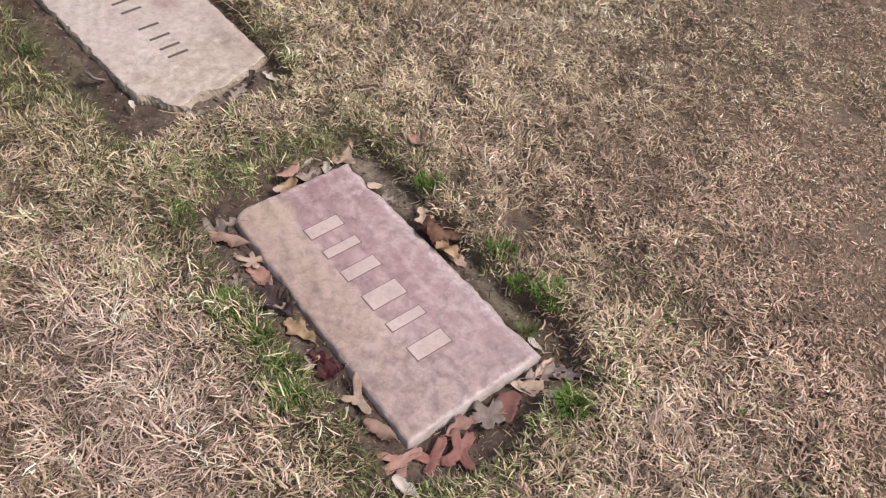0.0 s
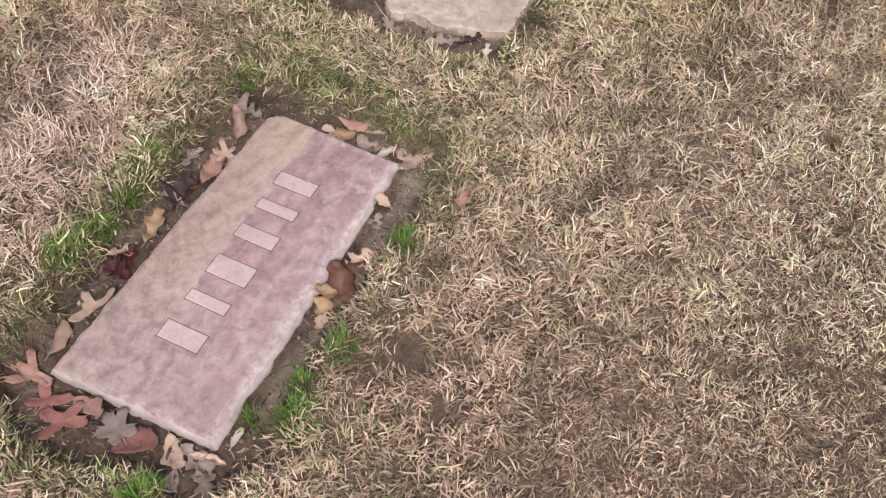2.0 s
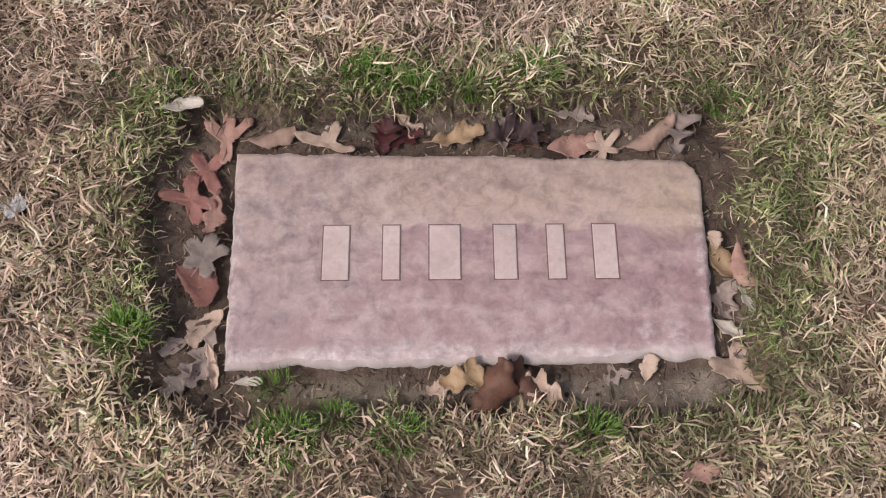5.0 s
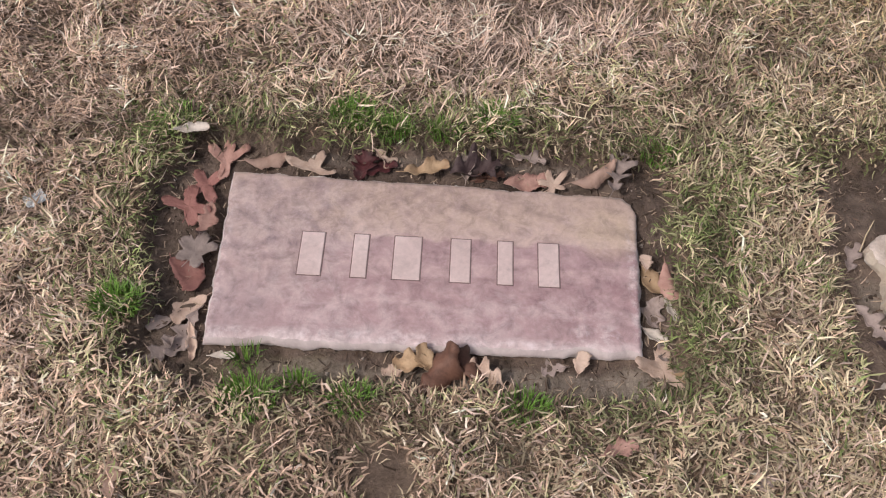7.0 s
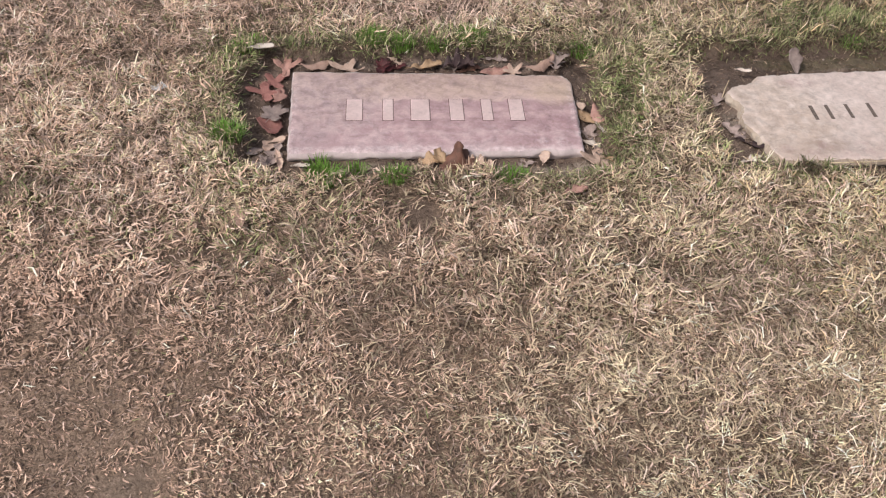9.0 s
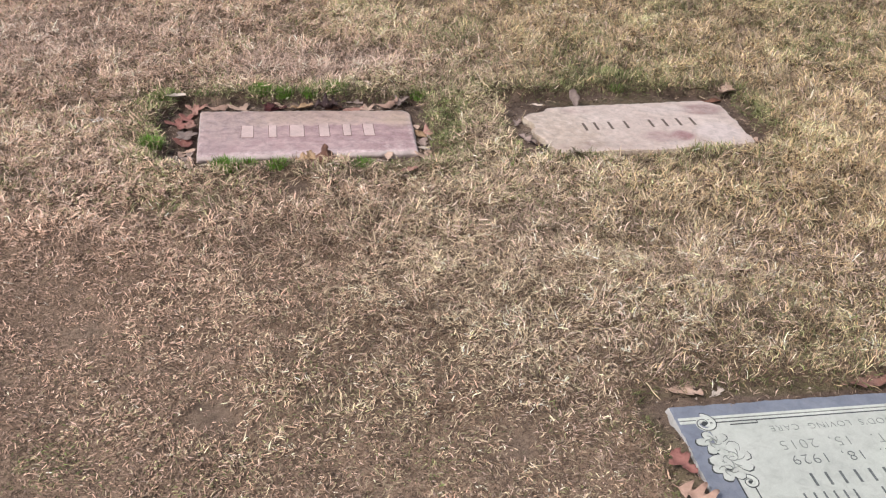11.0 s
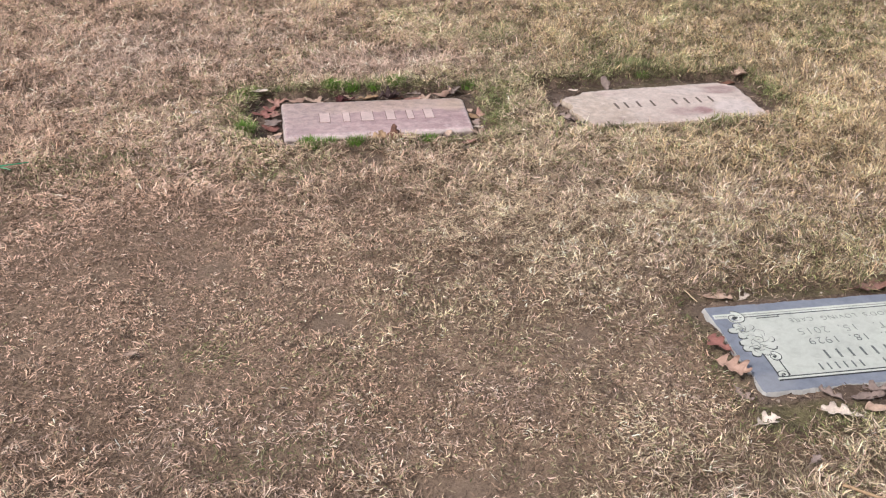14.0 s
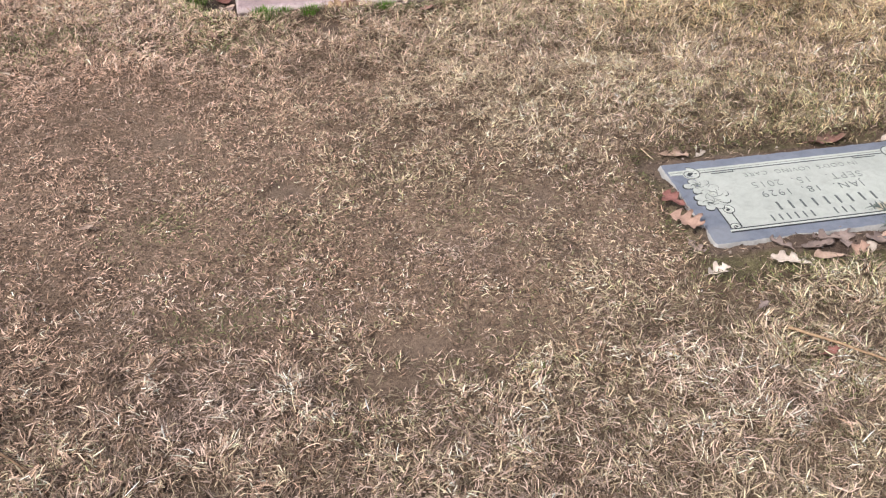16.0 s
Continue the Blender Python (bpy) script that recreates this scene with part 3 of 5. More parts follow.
def bareness(x, y):
    """How worn or thinned the turf is: bare soil shows where it nears 1."""
    b = 0.0
    # the three patches at y 0.28 to 0.40 thin the turf to imitate shade
    for cx, cy, rx, ry, k in ((-0.565, -1.38, 0.13, 0.09, 0.3), (0.16, 0.285, 0.22, 0.04, 0.5), (-0.32, 0.28, 0.16, 0.03, 0.45), (-0.29, 0.40, 0.12, 0.08, 0.5), (-0.47, 0.02, 0.04, 0.2, 0.35), (0.334, -1.30, 0.07, 0.05, 0.65), (-0.60, -0.95, 0.12, 0.07, 0.25), (-0.09, -1.82, 0.10, 0.06, 0.7), (-0.11, -0.43, 0.040, 0.032, 1.5), (-0.040, -0.335, 0.045, 0.036, 1.6), (-0.47, -0.432, 0.05, 0.035, 1.5), (-0.74, -0.95, 0.07, 0.05, 0.9), (-0.50, -0.90, 0.07, 0.05, 0.85), (-0.23, -1.19, 0.10, 0.06, 0.9), (-0.38, -1.15, 0.12, 0.06, 0.6), (0.335, -1.30, 0.07, 0.05, 0.9), (-0.05, -1.73, 0.09, 0.05, 0.8), (0.08, -1.43, 0.07, 0.05, 0.7), (0.40, -0.50, 0.03, 0.02, 0.8),
                              (0.05, -1.05, 0.07, 0.05, 0.5), (-0.35, -0.62, 0.06, 0.04, 0.6), (-0.47, -0.42, 0.10, 0.05, 0.6), (-0.3, -1.62, 0.10, 0.06, 0.5), (-0.95, -0.75, 0.12, 0.08, 0.5), (0.30, -0.62, 0.06, 0.04, 0.5)):
        b = np.maximum(b, k * bell(x, y, cx, cy, rx, ry))
    worn = worn_turf(x, y)
    b = b * np.clip(1.0 + 0.5 * waves(x, y, 50, 23, 2), 0, 1.2) * (1 - 0.4 * worn)
    return np.clip(b + worn * np.clip(0.20 + 0.28 * waves(x, y, 17, 21), 0, 0.58) + np.clip(0.30 * waves(x, y, 11, 22) - 0.12, 0, 0.3), 0, 1)


def greenness(x, y):
    d, _ = bed_distance(x, y)
    g = 0.62 * np.exp(-np.maximum(d, 0) / 0.10) * (np.hypot((x - 0.0) / 1.6, y / 0.6) < 1.3)
    for cx, cy, rx, ry, k in ((0.46, 0.05, 0.11, 0.25, 0.85), (-0.31, 0.40, 0.13, 0.10, 0.6), (1.0, 0.36, 0.40, 0.10, 0.50), (-0.45, 0.20, 0.10, 0.10, 0.55), (-0.10, 0.268, 0.42, 0.05, 0.62), (1.02, 0.29, 0.42, 0.05, 0.3), (0.15, 0.60, 0.9, 0.5, 0.30), (1.4, 0.9, 1.4, 0.6, 0.42),
                              (-0.58, 0.25, 0.10, 0.2, 0.15), (-0.75, -0.32, 0.28, 0.12, 0.42), (-0.33, -0.40, 0.16, 0.08, 0.35), (0.9, -0.45, 0.6, 0.2, 0.28), (1.25, -1.05, 0.5, 0.2, 0.22), (1.1, -1.75, 0.4, 0.2, 0.25), (-0.30, -0.27, 0.3, 0.05, 0.25), (0.25, -0.45, 0.25, 0.15, 0.18), (0.74, -1.68, 0.24, 0.035, 0.5), (0.3, -1.75, 0.4, 0.2, 0.15), (-0.32, -1.62, 0.16, 0.06, 0.75), (0.15, -1.37, 0.12, 0.08, 0.7), (-0.52, -1.31, 0.10, 0.06, 0.6)):
        g = np.maximum(g, k * bell(x, y, cx, cy, rx, ry))
    g = g * (1 - 0.85 * np.maximum(bell(x, y, 0.02, 0.475, 0.32, 0.14), bell(x, y, -0.8, 0.75, 0.4, 0.35)))
    return np.clip(g * (1.0 + 0.55 * waves(x, y, 18, 31)) + 0.05 + 0.05 * waves(x, y, 7, 33) + 0.22 * np.clip(waves(x, y, 13, 34) - 0.1, 0, 1) * smooth(-0.7, -1.3, y), 0, 0.9)


def bleached(x, y):
    b = np.maximum(1.2 * bell(x, y, 0.02, 0.475, 0.34, 0.16), 0.8 * bell(x, y, -0.75, 0.72, 0.5, 0.5))
    b = np.maximum(b, 1.15 * bell(x, y, -0.345, -1.84, 0.16, 0.11))
    b = np.maximum(b, 0.35 * bell(x, y, -0.62, -0.05, 0.25, 0.3))
    b = np.maximum(b, 0.40 * np.maximum(bell(x, y, -0.62, -0.24, 0.18, 0.12), bell(x, y, 0.51, -0.06, 0.10, 0.22)))
    b = np.maximum(b, 0.40 * bell(x, y, -0.76, 0.34, 0.2, 0.16))
    b = np.maximum(b, 0.35 * np.maximum(bell(x, y, 0.52, -0.24, 0.14, 0.10), 0.9 * bell(x, y, 0.95, -0.75, 0.6, 0.3)))
    return np.clip(np.maximum(b, 0.45 * bell(x, y, 0.35, -2.08, 0.8, 0.24)) + 0.12 * waves(x, y, 12, 41) + 0.45 * np.clip(waves(x, y, 15, 42) - 0.45, 0, 1) * smooth(-0.9, -1.5, y), 0, 1)


def yellowness(x, y):
    return np.clip(smooth(0.5, 1.3, x + 0.12 * waves(x, y, 6, 51)) * (1 - 0.8 * smooth(-1.3, -1.8, y)) + 0.5 * smooth(0.5, 1.4, y + 0.3 * x) * smooth(-0.7, 0.3, x), 0, 1)


def scatter(x0, x1, y0, y1, per_m2, r):
    n = int((x1 - x0) * (y1 - y0) * per_m2)
    return r.uniform(x0, x1, n), r.uniform(y0, y1, n)


def blades_at(x, y, r, coarse):
    """Places, sizes and colours of the blades of a stretch of lawn, as arrays."""
    d, _ = rim_distance(x, y)
    bare, green = bareness(x, y), greenness(x, y)
    keep = (d > -0.006 + r.uniform(-0.012, 0.004, len(x))) & (r.uniform(0, 1, len(x)) > 0.62 * bare + 0.16 * worn_turf(x, y) * (1 - bare) + 0.33 * smooth(0.75, 0.95, bare) + 0.15 * np.clip(-waves(x, y, 75, 72, 2) - 0.2, 0, 1) + 0.30 * np.clip(bleached(x, y), 0, 1) * (y > 0))
    x, y, d, bare, green = x[keep], y[keep], d[keep], bare[keep], green[keep]
    n = len(x)
    yellow, bleach = yellowness(x, y), bleached(x, y)
    worn = worn_turf(x, y)
    isgreen = r.uniform(0, 1, n) < green * (1 - 0.55 * worn) * (1 - 0.9 * np.clip(bleach, 0, 1))
    clump = np.clip(waves(x, y, 16, 71, 4), -0.75, 1.2)
    length = (0.010 + 0.030 * r.uniform(0, 1, n) ** 1.3) * (1 + 0.35 * np.clip(bleach, 0, 1) * (y > 0)) * (1 - 0.52 * worn) * (1 + 0.05 * yellow) * np.where(isgreen, 0.8, 1.0) * coarse**0.2 * (1 - 0.12 * bell(x, y, 0.0, -0.1, 1.2, 0.8)) * (1 + 0.12 * smooth(-0.9, -0.5, y) - 0.12 * np.exp(-np.maximum(d, 0) / 0.06))
    width = (0.0012 + 0.0024 * r.uniform(0, 1, n) ** 1.4) * coarse * (1 - 0.15 * bleach) * (1 + 0.12 * worn) * (1 - 0.12 * smooth(-0.5, -0.8, y) - 0.12 * isgreen)
    near_bed = np.exp(-np.maximum(d, 0) / 0.05)
    lift = np.clip(r.normal(0.30, 0.33, n) + 0.20 * near_bed + 0.14 * yellow * (1 - worn) + 0.22 * isgreen - 0.22 * worn, -0.1, 1.3)
    tuft, lock = waves(x, y, 75, 72, 2), waves(x, y, 190, 73, 2)
    turn = np.where(r.uniform(0, 1, n) < 0.55, 3.2 * waves(x, y, 40, 61, 2) + r.normal(0, 0.6, n), r.uniform(0, 2 * np.pi, n))
    z = ground_height(x, y) - 0.001 + r.uniform(0, 0.018, n) * (1 - 0.6 * bare) * (1 - 0.68 * worn) * np.clip(1 + 0.3 * clump + 0.5 * tuft + 0.3 * lock, 0.1, 2.2)
    # at a bed's rim the blades lean over its edge
    rim = (d < 0.010) & (r.uniform(0, 1, n) < 0.55)
    e = 0.004
    gx, gy = bed_distance(x + e, y)[0] - bed_distance(x - e, y)[0], bed_distance(x, y + e)[0] - bed_distance(x, y - e)[0]
    turn = np.where(rim, np.arctan2(-gy, -gx) + r.normal(0, 0.7, n), turn)
    lift = np.where(rim, r.normal(0.25, 0.35, n), lift)
    length = np.where(rim, length * np.where(y - 0.02 * x > 0.2, 1.15, 0.85), length)
    # colours
    u = r.uniform(0, 1, n)[:, None] ** 0.8
    u = 0.55 + (u - 0.55) * ((1.14 - 0.46 * smooth(-1.1, -0.4, y)) * (1 - 0.20 * worn))[:, None]
    # high clumps lighter, low ones darker: shading between clumps put into the colour
    tone = (0.45 + 0.84 * u + (0.48 - 0.20 * smooth(-1.1, -0.4, y))[:, None] * u**5) * (np.clip(1 + (1 - 0.25 * worn) * (0.20 * clump + (0.28 - 0.06 * smooth(-0.3, -0.7, y)) * tuft + (0.12 + 0.16 * smooth(-0.6, -1.0, y)) * lock), 0.35, 1.95) * (1 - 0.13 * worn + 0.13 * bell(x, y, -0.95, 0.25, 0.45, 0.5) - 0.05 * yellow - 0.16 * smooth(-1.6, -2.0, y)))[:, None]
    straw = np.array([0.585, 0.468, 0.328]) * tone
    pinkish = np.array([0.605, 0.424, 0.324]) * tone
    golden = np.array([0.632, 0.470, 0.287]) * tone
    brown = np.array([0.305, 0.206, 0.147]) * tone * (1 + 0.18 * worn)[:, None]
    white = np.array([0.83, 0.615, 0.515]) * (0.30 + 0.85 * u) * np.clip(1 + 0.28 * tuft + 0.28 * lock, 0.4, 1.5)[:, None]
    olive = np.array([0.365, 0.345, 0.185]) * tone
    lush = np.array([0.185, 0.22, 0.08]) * tone
    c = np.where((r.uniform(0, 1, n) < 0.50 + 0.26 * smooth(-0.5, -1.0, y) + 0.50 * np.tanh(1.5 * x + 0.2 - 1.1 * smooth(0.2, 0.5, y) + 0.4 * clump) - 0.55 * worn * smooth(0.35, -0.3, x))[:, None], straw, pinkish * (1 + worn[:, None] * np.array([0.02, -0.02, -0.015])))
    c = np.where((r.uniform(0, 1, n) < 0.65 * yellow)[:, None], golden, c)
    # the near_bed share browns the blades to imitate the shaded rim
    c = np.where((r.uniform(0, 1, n) < 0.20 + 0.36 * worn + 0.14 * np.clip(bleach, 0, 1) - 0.10 * clump + 0.22 * near_bed)[:, None], brown, c)
    c = np.where((r.uniform(0, 1, n) < 0.08 + 0.72 * bleach)[:, None], white, c)
    c = np.where(isgreen[:, None], np.where((r.uniform(0, 1, n) < 0.06 + 0.55 * green)[:, None], lush, olive), c)
    # dark dead blades, their share set to paint in the dark of shaded crevices
    rotten = r.uniform(0, 1, n) < (0.06 + 0.09 * worn + 0.10 * smooth(-0.6, -1.2, y)) * (1 - 0.7 * isgreen)
    c = np.where(rotten[:, None], np.array([0.115, 0.078, 0.058]) * (0.6 + 0.8 * u), c)
    # rim blades turn dark olive and brown, with the overhang's shade painted in
    bank = np.exp(-np.maximum(d, 0) / 0.03) * (smooth(0.18, 0.22, y) + 0.9 * smooth(-1.1, -1.2, y))
    c = np.where((r.uniform(0, 1, n) < 0.70 * bank)[:, None], np.where((r.uniform(0, 1, n) < 0.5)[:, None], np.array([0.16, 0.165, 0.07]), np.array([0.12, 0.085, 0.06])) * (0.6 + 0.8 * u), c)
    c = np.clip(c, 0.02, 0.9)
    return x, y, z, length, width, lift, turn, c


def build_lawn():
    r = np.random.RandomState(11)
    near, sets = [], []
    for x0, x1, y0, y1, dens, coarse in LAWN:
        x, y = scatter(x0 - 0.3, x1 + 0.3, y0 - 0.3, y1 + 0.3, dens, r)
        jx, jy = x + 0.10 * waves(x, y, 4, 91, 4) + r.normal(0, 0.04, len(x)), y + 0.10 * waves(x, y, 4, 92, 4) + r.normal(0, 0.04, len(x))
        own = (jx > x0) & (jx < x1) & (jy > y0) & (jy < y1)
        for a0, a1, b0, b1, dd, _ in LAWN:
            if dd > dens:
                own &= ~((jx > a0) & (jx < a1) & (jy > b0) & (jy < b1))
        if dens < 10000:
            # the sown blades thin out towards the far turf
            edge = np.minimum(np.minimum(x - x0, x1 - x), np.minimum(y - y0, y1 - y))
            own &= r.uniform(0, 1, len(x)) < smooth(-0.2, 1.3, edge)
        x, y = x[own], y[own]
        (near if dens > 65000 else sets).append(blades_at(x, y, r, coarse))
    # bits of straw and dead stems on the bare soil of the beds
    for x0, x1, y0, y1, floor, _ in BEDS:
        x, y = scatter(x0, x1, y0, y1, 8000, r)
        open_soil = np.ones(len(x), dtype=bool)
        for a0, a1, b0, b1 in ((-0.30, 0.30, -0.14, 0.13), (0.69, 1.32, -0.15, 0.14), (0.65, 1.255, -1.565, -1.26)):
            open_soil &= ~((x > a0) & (x < a1) & (y > b0) & (y < b1))
        x, y = x[open_soil], y[open_soil]
        x, y = x[rim_distance(x, y)[0] < -0.004], y[rim_distance(x, y)[0] < -0.004]
        n = len(x)
        u = r.uniform(0.25, 1.15, n)[:, None] * np.where((r.uniform(0, 1, n) < 0.45)[:, None], np.array([0.50, 0.37, 0.28]), np.array([0.14, 0.09, 0.065]))
        near.append((x, y, ground_height(x, y) + 0.0015, r.uniform(0.004, 0.022, n), r.uniform(0.0008, 0.0022, n), r.uniform(0.0, 0.2, n), r.uniform(0, 6.28, n), u))
    detailed = sum(len(q[0]) for q in near)
    x, y, z, length, width, lift, turn, c = (np.concatenate(q) for q in zip(*(near + sets)))
    n = len(x)
    dx, dy = np.cos(turn), np.sin(turn)
    px, py = -dy, dx
    curl = r.uniform(-0.35, 0.95, n)
    base = np.stack([x, y, z], -1)
    along1 = np.stack([dx * np.cos(lift), dy * np.cos(lift), np.sin(lift)], -1)
    lift2 = lift - curl
    turn2 = turn + r.normal(0, 0.45, n)
    along2 = np.stack([np.cos(turn2) * np.cos(lift2), np.sin(turn2) * np.cos(lift2), np.sin(lift2)], -1)
    side = np.stack([px, py, r.uniform(-0.5, 0.5, n)], -1)
    w = width[:, None] / 2
    mid = base + along1 * (length * 0.55)[:, None]
    tip = mid + along2 * (length * 0.45)[:, None]
    ground_tip = ground_height(tip[:, 0], tip[:, 1]) + 0.001
    tip[:, 2] = np.maximum(tip[:, 2], np.minimum(ground_tip, mid[:, 2] + 0.004))
    mid[:, 2] = np.maximum(mid[:, 2], np.minimum(ground_height(mid[:, 0], mid[:, 1]) + 0.001, base[:, 2] + 0.006))
    # bent blades of two faces near the walk, one-faced blades further off
    k = detailed
    bent = np.stack([base - side * w * 0.85, base + side * w * 0.85, mid + side * w, mid - side * w, tip], 1)[:k].reshape(-1, 3)
    flat = np.stack([base - side * w * 1.25, base + side * w * 1.25, tip], 1)[k:].reshape(-1, 3)
    verts = np.concatenate([bent, flat])
    loops = np.concatenate([((np.arange(k) * 5)[:, None] + np.array([[0, 1, 2, 3, 3, 2, 4]])).ravel(), 5 * k + np.arange(3 * (n - k))])
    sizes = np.concatenate([np.tile([4, 3], k), np.full(n - k, 3)])
    me = bpy.data.meshes.new("lawn")
    fill_mesh(me, verts, loops, sizes)
    at = me.attributes.new("blade_colour", "FLOAT_COLOR", "POINT")
    rgba = np.repeat(np.concatenate([c, np.ones((n, 1))], 1), np.where(np.arange(n) < k, 5, 3), 0).astype(np.float32)
    at.data.foreach_set("color", rgba.ravel())
    me.materials.append(BLADES)
    return tagged(new("lawn", me), "dry straw-coloured winter grass with green blades mixed in", "grass", kind="stuff")


# stretches of lawn: x0, x1, y0, y1, blades to the square metre, coarseness
LAWN = [(-0.85, 0.95, -0.75, 0.85, 68000, 0.92), (-1.0, 1.1, -2.5, -0.75, 92000, 0.80), (-1.5, 1.75, -2.5, 1.0, 66000, 0.94), (-1.8, 3.2, -1.4, 2.0, 48000, 1.12), (-3.2, 4.6, -3.6, 3.2, 7500, 2.3)]
build_ground()
build_lawn()


def build_crumbs():
    """Small clods and grit on the bare soil of the beds, as one mesh."""
    r = random.Random(23)
    verts, faces = [], []
    for x0, x1, y0, y1, floor, _ in BEDS:
        for _ in range(900):
            x, y = r.uniform(x0, x1), r.uniform(y0, y1)
            if float(rim_distance(np.array(x), np.array(y))[0]) > -0.006:
                continue
            if any(a0 < x < a1 and b0 < y < b1 for a0, a1, b0, b1 in ((-0.31, 0.31, -0.15, 0.145), (0.68, 1.335, -0.17, 0.16), (0.64, 1.265, -1.575, -1.25))):
                continue
            z, size, turn = float(ground_height(np.array(x), np.array(y))), 0.0012 + 0.0036 * r.random() ** 2.5, r.uniform(0, 6.28)
            n = len(verts)
            for k in range(6):
                a = turn + k * math.pi / 3
                q = size * r.uniform(0.7, 1.25)
                verts.append((x + q * math.cos(a), y + q * math.sin(a), z - 0.0005))
                verts.append((x + 0.6 * q * math.cos(a), y + 0.6 * q * math.sin(a), z + size * r.uniform(0.5, 0.95)))
            verts.append((x, y, z + size))
            for k in range(6):
                j = (k + 1) % 6
                faces.append((n + 2 * k, n + 2 * j, n + 2 * j + 1, n + 2 * k + 1))
                faces.append((n + 2 * k + 1, n + 2 * j + 1, n + 12))
    me = bpy.data.meshes.new("soil_crumbs")
    me.from_pydata(verts, [], faces)
    me.materials.append(CRUMB)
    return tagged(new("soil_crumbs", me), "small brown clods and grit on bare soil", "soil", kind="stuff")


build_crumbs()


# ---------------------------------------------------------------- grave markers
def carved_bar(stone, xm, ym, wide, h, raised):
    """A letter as one plain upright bar."""
    w = wide / 2
    if raised:
        b = part("carved_bar", box(bmesh.new(), xm - w, xm + w, ym - h / 2, ym + h / 2, -0.002, 0.0016, 0.0008), CARVED_PALE, stone, "pale narrow carved bar")
        # flat dark strips round the bar: the relief's shade put into colour
        bm = bmesh.new()
        g = 0.0015
        for q in ((xm - w - g, xm - w, ym - h / 2 - g, ym + h / 2 + g), (xm + w, xm + w + g, ym - h / 2 - g, ym + h / 2 + g), (xm - w, xm + w, ym - h / 2 - g, ym - h / 2), (xm - w, xm + w, ym + h / 2, ym + h / 2 + g)):
            box(bm, *q, -0.002, 0.0005)
        part("outline", bm, RELIEF_SHADE, b, "dark outline, painted shade of the raised bar")
    else:
        part("carved_bar", box(bmesh.new(), xm - w, xm + w, ym - h / 2, ym + h / 2, -0.002, 0.0006), INK, stone, "dark narrow carved bar")


def pink_marker():
    corners = [(-0.305, -0.155), (0.306, -0.147), (0.314, 0.101), (0.308, 0.118), (0.292, 0.131), (0.20, 0.135), (-0.02, 0.140), (-0.313, 0.146)]
    st = thing("grave_marker", slab(corners, 3.0, step=0.004, south=0.008, chips=((0.225, -0.149, 0.03, 0.010), (0.285, -0.147, 0.02, 0.006), (-0.22, -0.154, 0.03, 0.006), (0.205, 0.135, 0.022, 0.004), (0.115, 0.137, 0.02, 0.003))), [PINK, PINK_EDGE], pose(0, 0, 0),
               "flat pink sandstone grave marker with rough edges, in bare soil", "grave marker", "flat grave markers", True)
    for a, b, w in ((-0.208, -0.137, 0.034), (-0.122, -0.079, 0.022), (-0.072, 0.010, 0.040), (0.016, 0.079, 0.029), (0.089, 0.138, 0.022), (0.147, 0.208, 0.030)):
        carved_bar(st, (a + b) / 2, -0.003, w, 0.076, True)
    return st


def tan_marker():
    corners = [(-0.285, -0.176), (0.02, -0.176), (0.332, -0.150), (0.336, 0.124), (0.286, 0.164), (-0.13, 0.146), (-0.245, 0.136), (-0.262, 0.112), (-0.312, 0.096), (-0.338, 0.070), (-0.318, 0.020), (-0.330, -0.030), (-0.314, -0.085), (-0.300, -0.140)]
    st = thing("grave_marker", slab(corners, 5.5, seed=5.0, step=0.004, south=0.004, chips=((-0.33, 0.02, 0.03, 0.008),)), [TAN, TAN_EDGE], pose(0.995, -0.008, 0.004, 0, 0, 1.0),
               "flat tan stone grave marker with one broken end, in soil", "grave marker", "flat grave markers")
    for x in (-0.163, -0.127, -0.081, -0.029, 0.053, 0.099, 0.145, 0.191):
        carved_bar(st, x, 0.055 * (x - 0.015), 0.008, 0.052, False)
    return st


def scroll(bm, cx, cy, r, turns, a0, way, width, z):
    pts = []
    for k in range(30):
        s = k / 29
        a = a0 + way * 2 * math.pi * turns * s
        rr = r * (1 - 0.8 * s)
        pts.append((cx + rr * math.cos(a), cy + rr * math.sin(a)))
    return ribbon(bm, pts, width, z)


def flower(bm, cx, cy, r, petals, z, h, seed):
    rr = random.Random(seed)
    for k in range(petals):
        a, w = 2 * math.pi * k / petals + rr.uniform(-0.2, 0.2), rr.uniform(0.8, 1.15)
        ring = []
        for i in range(10):
            s = 2 * math.pi * i / 10
            u, v = r * w * (0.58 + 0.42 * math.cos(s)), r * 0.34 * math.sin(s) * (1 + 0.15 * math.cos(2 * s))
            px, py = rot(u, v, a)
            ring.append(bm.verts.new((cx + px, cy + py, z + h)))
        low = [bm.verts.new((v.co.x, v.co.y, z - 0.001)) for v in ring]
        top = bm.verts.new((cx + rot(r * 0.55, 0, a)[0], cy + rot(r * 0.55, 0, a)[1], z + h + 0.0016))
        for i in range(10):
            bm.faces.new((ring[i], ring[(i + 1) % 10], top))
            bm.faces.new((low[i], low[(i + 1) % 10], ring[(i + 1) % 10], ring[i]))
    return bm


